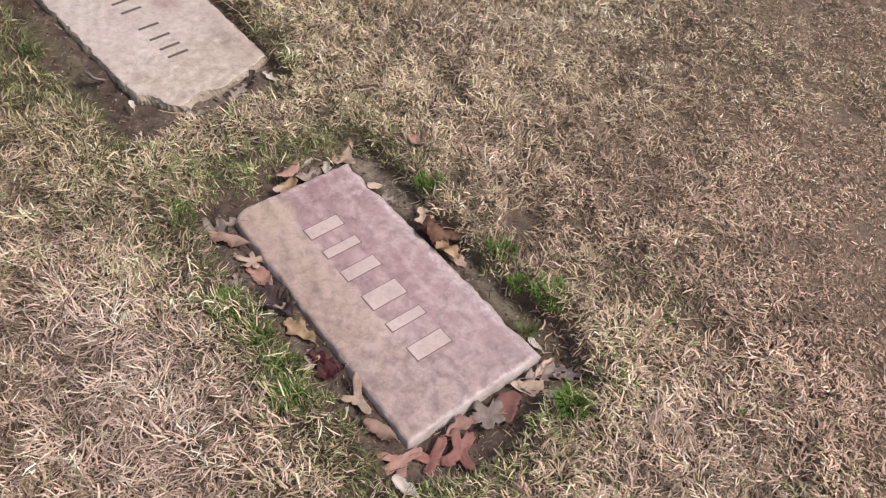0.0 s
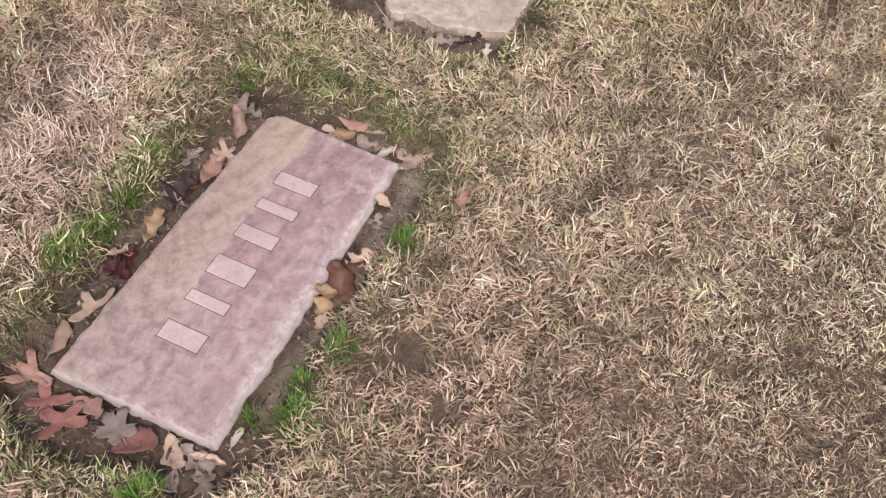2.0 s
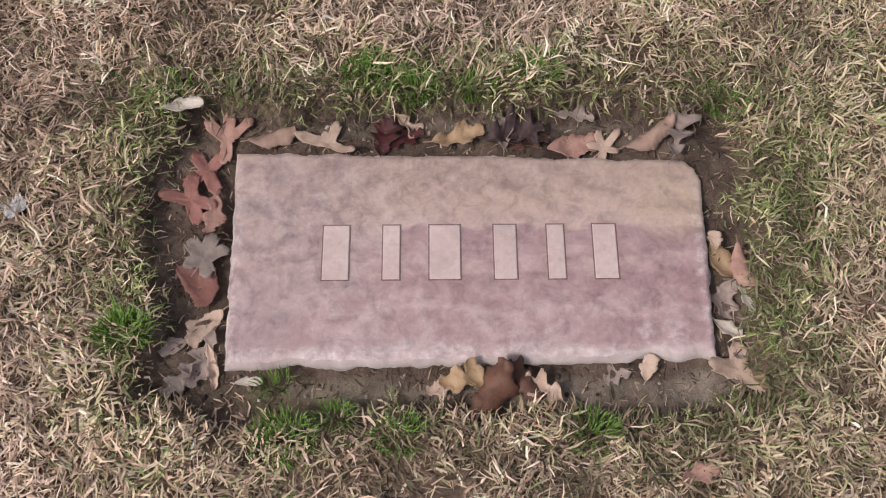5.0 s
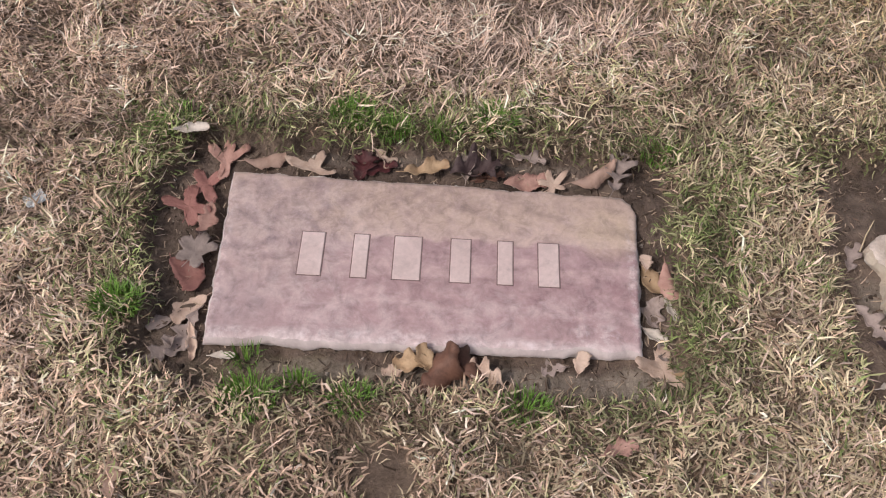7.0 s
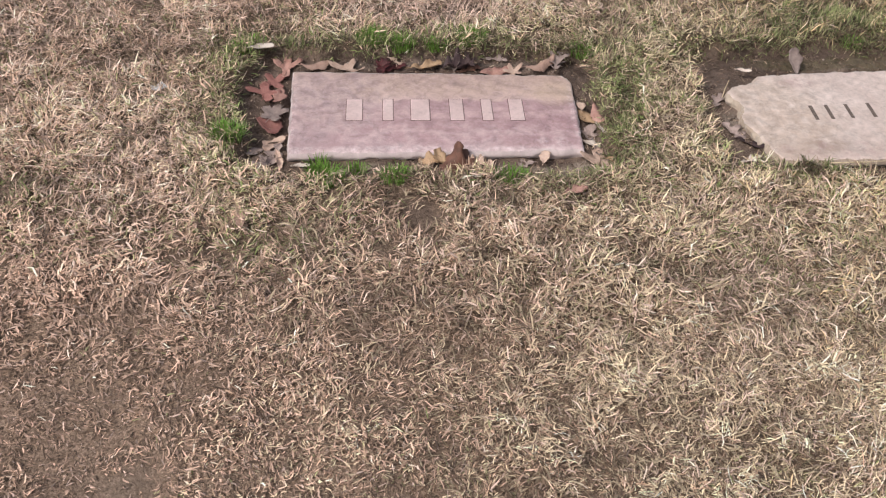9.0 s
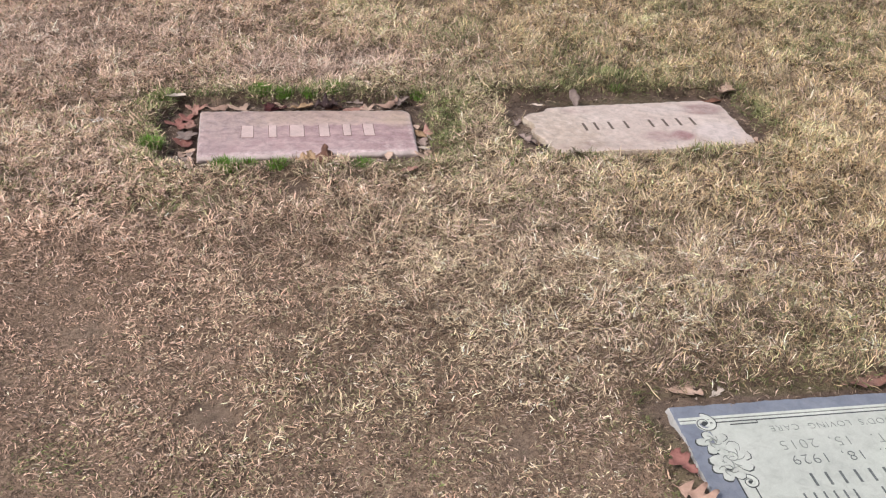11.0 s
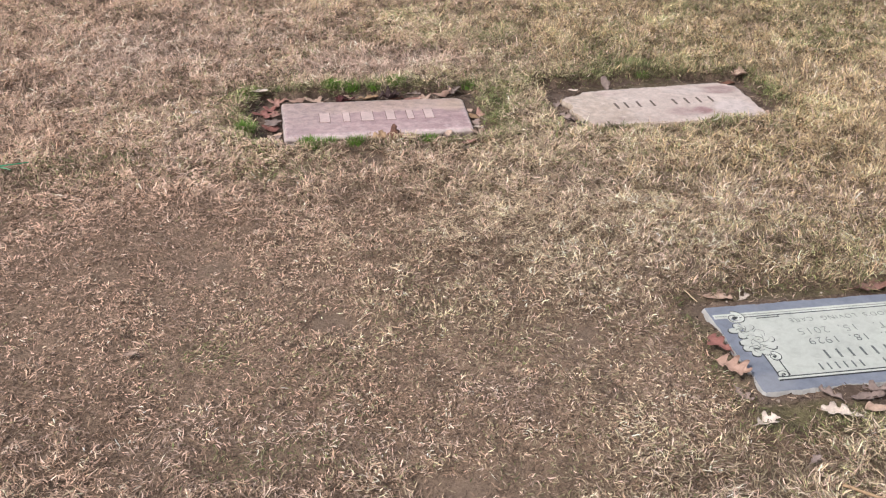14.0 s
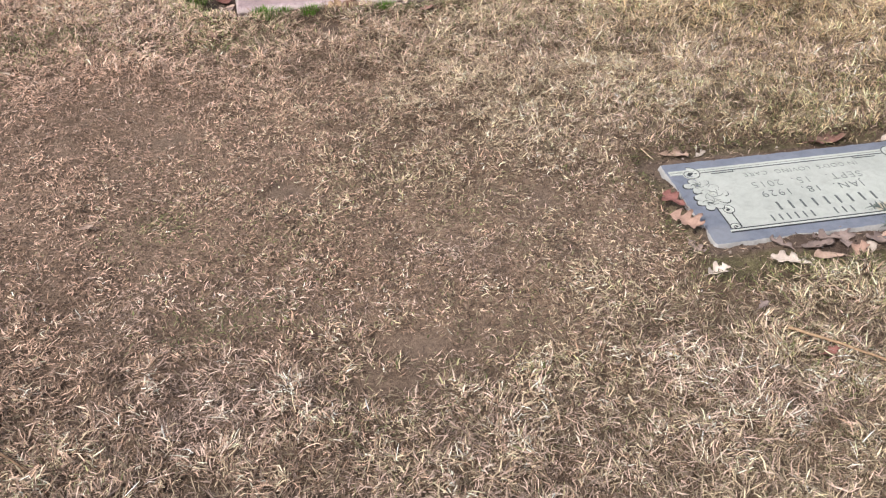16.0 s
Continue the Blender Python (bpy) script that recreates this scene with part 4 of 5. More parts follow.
def granite_marker():
    """Its words read from the far side, so it is turned half round."""
    w, h = 0.309, 0.158
    corners = [(-w, -h), (w, -h), (w, h - 0.007), (w - 0.005, h), (-w, h)]
    st = thing("grave_marker", slab(corners, 2.4, seed=8.0, lip=0.004, step=0.004, south=-0.002, chips=((0.30, 0.09, 0.02, 0.005), (0.12, 0.158, 0.03, 0.004))), [GRANITE, GRANITE_EDGE], pose(0.953, -1.413, 0.0, 0, 0, 180.2),
               "flat blue-grey granite grave marker with pale flower-carved panel", "grave marker", "flat grave markers")
    px, y0, y1 = 0.252, -0.106, 0.114
    part("panel", box(bmesh.new(), -px, px, y0, y1, -0.004, 0.0012), PANEL, st, "pale frosted panel")
    for yy, half in ((y1 + 0.005, px + 0.006), (y0 - 0.005, w - 0.007), (y0 - 0.0145, w - 0.007)):
        part("border", ribbon(bmesh.new(), [(-half, yy), (half, yy)], 0.0064, -0.003, 0.0046), FROST, st, "pale frosted border band")
    runs = [[(-px, y1), (px, y1)], [(-px - 0.006, y1 + 0.0098), (px + 0.006, y1 + 0.0098)], [(-px, y0), (px, y0)], [(-w + 0.008, y0 - 0.0098), (w - 0.008, y0 - 0.0098)]]
    for s in (-1, 1):
        runs += [[(s * (px - 0.045), y0 + 0.008), (s * (px - 0.10), y0 + 0.008), (s * (px - 0.10), y0)], [(s * px, y1), (s * px, 0.03)], [(s * (px - 0.024), y1 - 0.004), (s * (px - 0.024), 0.058)]]
    for run in runs:
        part("border_line", ribbon(bmesh.new(), run, 0.0019, -0.001 if abs(run[0][1]) > 0.1095 + 0.006 else 0.0008, 0.0014 if abs(run[0][1]) < 0.116 else 0.0034), LINE, st, "dark carved line")
    for s in (-1, 1):
        orn = part("flower_carving", flower(flower(flower(bmesh.new(), s * (px - 0.012), -0.016, 0.040, 6, 0.0006, 0.0024, 2), s * (px + 0.008), -0.056, 0.031, 5, 0.0005, 0.002, 3), s * (px + 0.006), 0.012, 0.034, 5, 0.0005, 0.002, 4), PANEL, st, "frosted carved flowers and leaves")
        part("engraved_line", flower(flower(flower(bmesh.new(), s * (px - 0.012), -0.016, 0.0428, 6, 0.0002, 0.0016, 2), s * (px + 0.008), -0.056, 0.0336, 5, 0.0002, 0.0012, 3), s * (px + 0.006), 0.012, 0.0366, 5, 0.0002, 0.0012, 4), LINE, orn, "dark engraved petal outline")
        for cx, cy, r, tn, a0, wy, wd in ((s * (px + 0.004), y0 + 0.001, 0.023, 1.5, -math.pi / 2, -s, 0.007), (s * (px - 0.020), 0.046, 0.015, 1.4, -math.pi / 2, -s, 0.005), (s * (px - 0.012), y1 - 0.006, 0.012, 1.2, 0.3, -s, 0.004)):
            part("scroll", scroll(bmesh.new(), cx, cy, r, tn, a0, wy, wd, 0.0012), FROST, orn, "frosted scroll")
            part("engraved_line", scroll(bmesh.new(), cx, cy, r + wd * 0.62, 1.3, a0, wy, 0.0019, 0.0014), LINE, orn, "dark engraved line")
            part("scroll_eye", tube(bmesh.new(), [(cx, cy, 0.0005), (cx, cy, 0.0028)], r * 0.24, 10), LINE, orn, "dark scroll eye")
        for cx, cy, r in ((s * (px - 0.012), -0.016, 0.026), (s * (px + 0.006), 0.012, 0.018), (s * (px + 0.008), -0.056, 0.016)):
            for k in range(5):
                a = k * 1.3 + cx * 40
                part("engraved_line", ribbon(bmesh.new(), [(cx + r * (0.4 + 0.6 * q / 5) * math.cos(a + 0.2 * q), cy + r * (0.4 + 0.6 * q / 5) * math.sin(a + 0.2 * q)) for q in range(6)], 0.0015, 0.0030), FAINT_LINE, orn)
            part("engraved_line", ribbon(bmesh.new(), [(cx + r * 0.42 * math.cos(q * 0.5), cy + r * 0.42 * math.sin(q * 0.5)) for q in range(11)], 0.0014, 0.0034), FAINT_LINE, orn)
    for words, x, y, size in (("JAN.", -0.082, 0.002, 0.034), ("18,", 0.008, 0.002, 0.034), ("1929", 0.094, 0.002, 0.034), ("SEPT.", -0.092, -0.036, 0.034), ("15,", 0.014, -0.036, 0.034), ("2015", 0.100, -0.036, 0.034),
                              ("IN", -0.138, -0.080, 0.022), ("GOD'S", -0.082, -0.080, 0.022), ("LOVING", 0.014, -0.080, 0.022), ("CARE", 0.106, -0.080, 0.022)):
        part("inscription", carved_text(words, size), None, st, "carved word", pose(x, y, 0.0014)).data.materials.append(WORN_LINE if size > 0.03 and y > 0 else FAINT_LINE)
    for x0, x1, y, hh, n in ((-0.166, -0.080, 0.092, 0.022, 6), (-0.050, 0.010, 0.092, 0.022, 3), (0.045, 0.158, 0.092, 0.022, 6), (-0.128, 0.128, 0.052, 0.030, 9)):
        pitch = (x1 - x0) / n
        for k in range(n):
            xm = x0 + pitch * (k + 0.5)
            w = 0.0017 if hh < 0.025 else 0.0024
            part("carved_bar", box(bmesh.new(), xm - w, xm + w, y - hh / 2, y + hh / 2, 0.0005, 0.0019), WORN_LINE, st, "dark narrow carved bar")
    return st


pink_marker()
tan_marker()
granite_marker()


# ---------------------------------------------------------------- fallen leaves
def oak_leaf(x, y, length, turn, tone, lobes=3, wide=0.62, curl=0.25, bend=0.2, crumple=0.085, z=None, tilt=0.0, depth=0.6, seed=0):
    """A dry lobed leaf: a two-sided blade with midrib, and its stem."""
    rr = random.Random(seed * 7 + int(1000 * abs(x)) + int(1000 * abs(y)) * 13)
    rows, cols = 52, (-1.0, -0.55, 0.0, 0.55, 1.0)
    ph, sway = rr.uniform(0, 0.15), rr.uniform(-0.12, 0.12)
    up, lo = [], []
    bm = bmesh.new()
    for i in range(rows + 1):
        u = i / rows
        env = max(0.0, math.sin(math.pi * min(1.0, u * 0.93 + 0.05))) ** 0.65 * (0.55 + 0.55 * u if u < 0.75 else 0.96 - 0.35 * (u - 0.75))
        wave = 0.5 - 0.5 * math.cos(2 * math.pi * ((lobes + 0.5) * u + ph))
        finger = min(1.0, max(0.0, (wave - 0.12) / 0.7))
        finger = finger * finger * (3 - 2 * finger)
        half = length * wide * 0.56 * env * ((1 - depth) + depth * finger**0.75)
        if i in (0, rows):
            half = length * 0.012
        half *= 1 + 0.22 * noise.noise((u * 9, seed * 1.7, 3.1)) + 0.12 * noise.noise((u * 24, seed * 1.7, 7.7))
        a, b = [], []
        for v in cols:
            asym = 1 + 0.14 * math.sin(5 * u + seed) * (1 if v > 0 else -1)
            px = (u - 0.5) * length + abs(v) * half * 0.28
            py = v * half * asym + sway * length * math.sin(math.pi * u)
            zz = curl * (v * v) * half + bend * length * ((u - 0.5) ** 2) * 1.6 + crumple * length * noise.noise((px * 45 + x * 31, py * 45 + y * 17, seed + 0.5))
            if v == 0:
                zz -= 0.0006
            a.append(bm.verts.new((px, py, zz + 0.0005)))
            b.append(bm.verts.new((px, py, zz - 0.0002)))
        up.append(a)
        lo.append(b)
    k = len(cols) - 1
    for i in range(rows):
        for j in range(k):
            bm.faces.new((up[i][j], up[i + 1][j], up[i + 1][j + 1], up[i][j + 1]))
            bm.faces.new((lo[i][j], lo[i][j + 1], lo[i + 1][j + 1], lo[i + 1][j]))
        bm.faces.new((up[i][0], lo[i][0], lo[i + 1][0], up[i + 1][0]))
        bm.faces.new((up[i][k], up[i + 1][k], lo[i + 1][k], lo[i][k]))
    for row in (0, rows):
        for j in range(k):
            bm.faces.new((up[row][j], up[row][j + 1], lo[row][j + 1], lo[row][j]))
    low = min(v.co.z for v in bm.verts)
    floor = float(ground_height(np.array(x), np.array(y))) + 0.001 if z is None else z
    names = {"red": "red-brown", "rust": "rust-orange", "tan": "tan", "pale": "pale tan", "grey": "grey", "dark": "dark rotten", "wine": "wine-red", "brown": "brown", "white": "bleached", "ochre": "ochre"}
    where = "on bare soil" if bed_distance(np.array(x), np.array(y))[0] < 0.01 else "on the dry grass"
    shape = "curled" if curl + bend > 0.7 else "flat" if curl + bend < 0.3 else "lobed"
    ob = thing("oak_leaf", bm, LEAF[tone], pose(x, y, floor - low * 0.6, 0, tilt, turn), f"dry {names[tone]} {shape} oak leaf {where}", "leaf", "fallen leaves", True)
    s = length * 0.16
    z0 = bend * length * 0.4
    part("stem", tube(bmesh.new(), [(-0.5 * length + 0.004, 0, z0), (-0.5 * length - s * 0.5, s * 0.1, z0), (-0.5 * length - s, s * 0.3, z0 - 0.001)], 0.0007, 5), LEAF[tone], ob)
    return ob


def star_leaf(x, y, size, turn, tone, lobes, curl=0.12, seed=0, z=None, tilt=0.0, fat=17.0):
    """A dry cross-shaped oak leaf: rounded fingers round a midpoint, and its stem. lobes: (degrees, length); fat: a finger's breadth."""
    n, rings = 144, (0.0, 0.3, 0.55, 0.8, 1.0)
    bm = bmesh.new()
    layers = []
    for dz in (0.0006, -0.0003):
        mid = bm.verts.new((0, 0, dz))
        ring_verts = []
        for f in rings[1:]:
            row = []
            for k in range(n):
                a = 360.0 * k / n
                reach = 0.22
                for b, l in lobes:
                    d = abs((a - b + 180) % 360 - 180)
                    if d < 90:
                        w = fat / 80 * (1 + 0.3 * noise.noise((b * 0.1, a * 0.06, seed + 1.5)))
                        end = math.degrees(math.asin(min(0.95, w / l)))
                        reach = max(reach, min(l * (1 - 0.20 * (d / end) ** 2) if d < end else 9.0, w / max(0.02, math.sin(radians(d)))))
                q = reach * size * f * (1 + 0.05 * noise.noise((math.cos(radians(a)) * 3, math.sin(radians(a)) * 3, seed)))
                px, py = q * math.cos(radians(a)), q * math.sin(radians(a))
                pz = curl * size * (q / size) ** 2 * (0.6 + 0.8 * noise.noise((px * 30, py * 30, seed + 3.0))) + 0.11 * size * noise.noise((px * 60, py * 60, seed + 7.0)) + 0.16 * abs(py)
                row.append(bm.verts.new((px, py, pz + dz)))
            ring_verts.append(row)
        for k in range(n):
            j = (k + 1) % n
            bm.faces.new((mid, ring_verts[0][k], ring_verts[0][j]))
            for a, b in zip(ring_verts, ring_verts[1:]):
                bm.faces.new((a[k], b[k], b[j], a[j]))
        layers.append(ring_verts[-1])
    for k in range(n):
        j = (k + 1) % n
        bm.faces.new((layers[0][k], layers[1][k], layers[1][j], layers[0][j]))
    floor = float(ground_height(np.array(x), np.array(y))) + 0.007 if z is None else z
    names = {"red": "red-brown", "rust": "rust-orange", "tan": "tan", "grey": "grey", "brown": "brown", "white": "bleached", "pale": "pale tan"}
    where = "on bare soil" if bed_distance(np.array(x), np.array(y))[0] < 0.01 else "on the dry grass"
    ob = thing("oak_leaf", bm, LEAF[tone], pose(x, y, floor, 0, tilt, turn), f"dry {names[tone]} cross-shaped oak leaf {where}", "leaf", "fallen leaves", True)
    part("stem", tube(bmesh.new(), [(-0.2 * size, 0, 0.001), (-0.55 * size, 0.04 * size, 0.002), (-0.75 * size, 0.10 * size, 0.001)], 0.0008, 5), LEAF[tone], ob)
    return ob


def bed_leaves():
    # round the pink marker: west side
    star_leaf(-0.329, 0.170, 0.043, 90, "rust", ((0, 1.0), (50, 0.98), (-48, 1.05), (178, 0.9)), seed=1, fat=15.0)
    star_leaf(-0.354, 0.126, 0.042, 45, "red", ((0, 0.95), (-110, 1.08), (175, 0.95), (85, 0.75)), seed=2, fat=17.0)
    star_leaf(-0.372, 0.081, 0.043, 90, "red", ((0, 0.95), (82, 1.0), (-158, 0.98), (-110, 0.95)), seed=3, fat=17.0)
    oak_leaf(-0.340, 0.056, 0.058, 262, "rust", 2, 0.62, 0.4, 0.2, crumple=0.1, depth=0.4, seed=4, z=-0.006)
    star_leaf(-0.347, -0.004, 0.040, 70, "grey", ((0, 0.9), (60, 0.8), (-55, 0.9), (140, 0.7), (-140, 0.8)), 0.2, seed=5, fat=20.0)
    oak_leaf(-0.356, -0.043, 0.068, 312, "red", 1, 0.72, 0.35, 0.3, depth=0.15, seed=6)
    oak_leaf(-0.345, 0.030, 0.030, 130, "dark", 2, 0.6, 0.4, 0.2, crumple=0.15, seed=83)
    oak_leaf(-0.334, -0.100, 0.060, 235, "pale", 2, 0.7, 0.4, 0.25, depth=0.35, seed=7)
    oak_leaf(-0.338, -0.140, 0.078, 250, "grey", 3, 0.55, 0.6, 0.3, crumple=0.14, seed=8)
    oak_leaf(-0.326, -0.150, 0.060, 282, "pale", 2, 0.30, 0.9, 0.2, crumple=0.12, depth=0.3, seed=84)
    oak_leaf(-0.376, -0.122, 0.038, 200, "grey", 1, 0.7, 0.3, 0.2, depth=0.2, seed=9)
    oak_leaf(-0.364, -0.168, 0.052, 230, "grey", 2, 0.6, 0.4, 0.3, crumple=0.12, seed=10)
    # north side
    oak_leaf(-0.385, 0.204, 0.056, 10, "white", 1, 0.44, 0.5, 0.2, depth=0.2, z=0.022, seed=11)
    oak_leaf(-0.266, 0.171, 0.066, 20, "tan", 1, 0.50, -0.7, 0.15, depth=0.2, z=-0.002, seed=12)
    star_leaf(-0.188, 0.163, 0.040, 0, "pale", ((172, 1.15), (68, 0.75), (-30, 1.05), (120, 0.45)), 0.5, seed=13, fat=14.0)
    oak_leaf(-0.112, 0.170, 0.056, 80, "wine", 3, 0.8, 0.5, 0.2, crumple=0.2, depth=0.4, seed=14)
    oak_leaf(-0.074, 0.190, 0.054, 325, "pale", 2, 0.55, 0.6, 0.3, crumple=0.14, seed=15)
    oak_leaf(-0.084, 0.166, 0.055, 20, "wine", 2, 0.6, 0.4, 0.2, crumple=0.15, seed=16)
    oak_leaf(-0.012, 0.170, 0.074, 14, "ochre", 2, 0.55, 0.7, 0.2, crumple=0.14, depth=0.4, seed=17)
    oak_leaf(0.064, 0.170, 0.080, 10, "dark", 3, 0.80, 0.6, 0.25, crumple=0.2, depth=0.45, seed=18)
    oak_leaf(0.046, 0.176, 0.055, 100, "grey", 3, 0.55, 0.6, 0.2, crumple=0.22, depth=0.5, seed=19)
    oak_leaf(0.088, 0.160, 0.050, 20, "brown", 2, 0.6, 0.3, 0.15, crumple=0.14, seed=20)
    oak_leaf(0.146, 0.158, 0.072, 6, "rust", 1, 0.60, 0.4, 0.1, depth=0.3, crumple=0.1, seed=21)
    star_leaf(0.188, 0.153, 0.034, 50, "pale", ((0, 1.0), (62, 0.75), (120, 0.75), (-155, 1.0), (-75, 0.6)), 0.5, seed=22, fat=13.0)
    oak_leaf(0.150, 0.201, 0.055, 350, "grey", 2, 0.5, 0.3, 0.15, z=-0.008, seed=23)
    oak_leaf(0.248, 0.168, 0.086, 36, "tan", 1, 0.40, -0.9, 0.15, depth=0.3, z=0.002, seed=24)
    oak_leaf(0.290, 0.170, 0.088, 72, "grey", 3, 0.55, 0.5, 0.2, crumple=0.12, depth=0.80, z=0.001, seed=25)
    # east side
    oak_leaf(0.324, 0.012, 0.026, 80, "pale", 1, 0.85, 0.3, 0.2, depth=0.1, z=-0.004, seed=85)
    oak_leaf(0.331, -0.010, 0.052, 300, "ochre", 1, 0.75, 0.6, 0.3, crumple=0.12, depth=0.3, seed=26)
    oak_leaf(0.354, -0.026, 0.062, 285, "rust", 1, 0.48, -0.6, 0.25, depth=0.2, seed=27, z=0.002)
    oak_leaf(0.335, -0.064, 0.056, 250, "grey", 2, 0.74, 0.5, 0.2, crumple=0.1, depth=0.4, seed=28)
    oak_leaf(0.353, -0.066, 0.046, 282, "white", 2, 0.5, 0.5, 0.2, crumple=0.1, depth=0.4, seed=86, z=-0.002)
    oak_leaf(0.327, -0.106, 0.040, 320, "white", 1, 0.6, 0.6, 0.25, crumple=0.1, depth=0.3, seed=29)
    oak_leaf(0.344, -0.122, 0.050, 250, "grey", 2, 0.6, 0.6, 0.25, crumple=0.14, seed=30)
    star_leaf(0.337, -0.160, 0.042, 95, "pale", ((0, 0.85), (75, 1.05), (-140, 0.95)), 0.35, seed=31, fat=22.0)
    oak_leaf(0.362, -0.181, 0.036, 335, "ochre", 1, 0.7, 0.7, 0.3, depth=0.25, z=-0.004, seed=87)
    # south side
    oak_leaf(0.221, -0.157, 0.034, 75, "pale", 1, 0.80, 0.2, 0.1, depth=0.3, z=-0.010, seed=32, tilt=-10)
    oak_leaf(0.184, -0.166, 0.036, 200, "grey", 2, 0.8, 0.3, 0.2, seed=33)
    oak_leaf(0.022, -0.190, 0.086, 55, "brown", 2, 0.60, -0.75, 0.20, crumple=0.20, depth=0.28, seed=34, z=-0.004, tilt=-20)
    oak_leaf(0.062, -0.178, 0.062, 140, "brown", 3, 0.80, -0.5, 0.25, crumple=0.22, depth=0.40, seed=39, z=-0.010, tilt=-16)
    oak_leaf(-0.012, -0.172, 0.056, 185, "ochre", 2, 0.62, 0.7, 0.2, crumple=0.14, depth=0.4, seed=35, z=-0.010)
    oak_leaf(-0.034, -0.176, 0.044, 200, "pale", 2, 0.6, 0.5, 0.25, crumple=0.12, depth=0.4, seed=81)
    oak_leaf(0.008, -0.168, 0.050, 120, "ochre", 2, 0.6, 0.7, 0.2, crumple=0.16, depth=0.3, seed=36, tilt=-20, z=-0.006)
    oak_leaf(0.088, -0.186, 0.054, 150, "pale", 2, 0.75, 0.7, 0.35, crumple=0.18, depth=0.65, seed=37, z=-0.010)
    oak_leaf(-0.276, -0.170, 0.036, 5, "white", 1, 0.4, 0.5, 0.2, depth=0.15, seed=38)
    # round the tan marker
    oak_leaf(0.724, 0.146, 0.034, 350, "white", 1, 0.45, 0.6, 0.3, depth=0.3, seed=40, z=0.0)
    oak_leaf(0.850, 0.178, 0.062, 100, "grey", 1, 0.60, 0.4, 0.2, depth=0.15, seed=41, tilt=-50, z=0.006)
    oak_leaf(0.640, 0.045, 0.060, 60, "grey", 2, 0.5, 0.6, 0.3, seed=42)
    oak_leaf(0.640, -0.070, 0.070, 300, "grey", 3, 0.5, 0.6, 0.3, crumple=0.15, seed=43)
    oak_leaf(0.662, -0.120, 0.060, 330, "dark", 2, 0.5, 0.6, 0.3, crumple=0.15, seed=44)
    oak_leaf(0.655, -0.165, 0.050, 20, "white", 2, 0.4, 0.5, 0.3, crumple=0.1, seed=45)
    oak_leaf(1.318, 0.186, 0.090, 10, "brown", 1, 0.34, 0.5, 0.15, depth=0.25, seed=46)
    oak_leaf(1.384, 0.226, 0.070, 35, "pale", 2, 0.85, 0.5, 0.3, crumple=0.16, depth=0.5, seed=47, z=0.004)
    oak_leaf(1.352, -0.105, 0.055, 120, "pale", 2, 0.5, 0.6, 0.3, seed=48)
    oak_leaf(1.376, -0.125, 0.040, 60, "brown", 2, 0.6, 0.6, 0.3, seed=49)
    # round the granite marker
    oak_leaf(0.617, -1.412, 0.064, 110, "red", 2, 0.75, 0.4, 0.3, crumple=0.12, depth=0.5, seed=50, z=0.008)
    oak_leaf(0.608, -1.497, 0.074, 320, "tan", 3, 0.85, 0.35, 0.2, crumple=0.12, depth=0.65, seed=51, z=0.010)
    oak_leaf(0.604, -1.566, 0.050, 290, "grey", 2, 0.6, 0.5, 0.2, seed=52)
    oak_leaf(0.603, -1.669, 0.052, 20, "white", 2, 0.85, 0.5, 0.3, crumple=0.14, depth=0.6, seed=53, z=0.006)
    oak_leaf(0.760, -1.668, 0.080, 150, "white", 3, 0.50, 0.5, 0.2, depth=0.55, seed=54, z=0.008)
    oak_leaf(0.779, -1.594, 0.055, 120, "grey", 2, 0.6, 0.7, 0.3, crumple=0.12, seed=55)
    oak_leaf(0.854, -1.606, 0.078, 5, "grey", 1, 0.40, 0.7, 0.15, depth=0.25, seed=56)
    oak_leaf(0.927, -1.593, 0.066, 70, "grey", 2, 0.7, 0.6, 0.25, crumple=0.12, seed=57)
    oak_leaf(0.883, -1.594, 0.060, 160, "grey", 2, 0.6, 0.6, 0.25, crumple=0.12, seed=58)
    oak_leaf(1.037, -1.604, 0.085, 12, "pale", 2, 0.45, 0.8, 0.2, crumple=0.08, seed=59)
    oak_leaf(0.998, -1.620, 0.080, 170, "grey", 2, 0.5, 0.6, 0.2, crumple=0.1, seed=60)
    oak_leaf(1.087, -1.221, 0.100, 8, "rust", 2, 0.42, 0.6, 0.2, crumple=0.08, depth=0.4, seed=61)
    oak_leaf(0.696, -1.214, 0.070, 345, "pale", 2, 0.6, 0.5, 0.25, crumple=0.1, seed=62)
    oak_leaf(0.759, -1.218, 0.036, 40, "white", 1, 0.6, 0.5, 0.25, seed=63)
    oak_leaf(1.247, -1.228, 0.050, 30, "white", 1, 0.6, 0.4, 0.2, depth=0.2, seed=64)
    oak_leaf(0.966, -1.632, 0.036, 60, "white", 1, 0.7, 0.5, 0.3, crumple=0.15, depth=0.2, seed=65)
    oak_leaf(1.036, -1.640, 0.062, 160, "white", 2, 0.45, 0.6, 0.25, crumple=0.14, depth=0.4, seed=66)
    oak_leaf(0.930, -1.650, 0.060, 40, "tan", 2, 0.6, 0.6, 0.3, crumple=0.16, depth=0.45, seed=67)
    oak_leaf(1.085, -1.628, 0.050, 300, "grey", 2, 0.6, 0.6, 0.3, crumple=0.16, depth=0.4, seed=68)
    oak_leaf(0.862, -1.645, 0.066, 175, "pale", 1, 0.42, 0.7, 0.2, crumple=0.12, depth=0.25, seed=69)
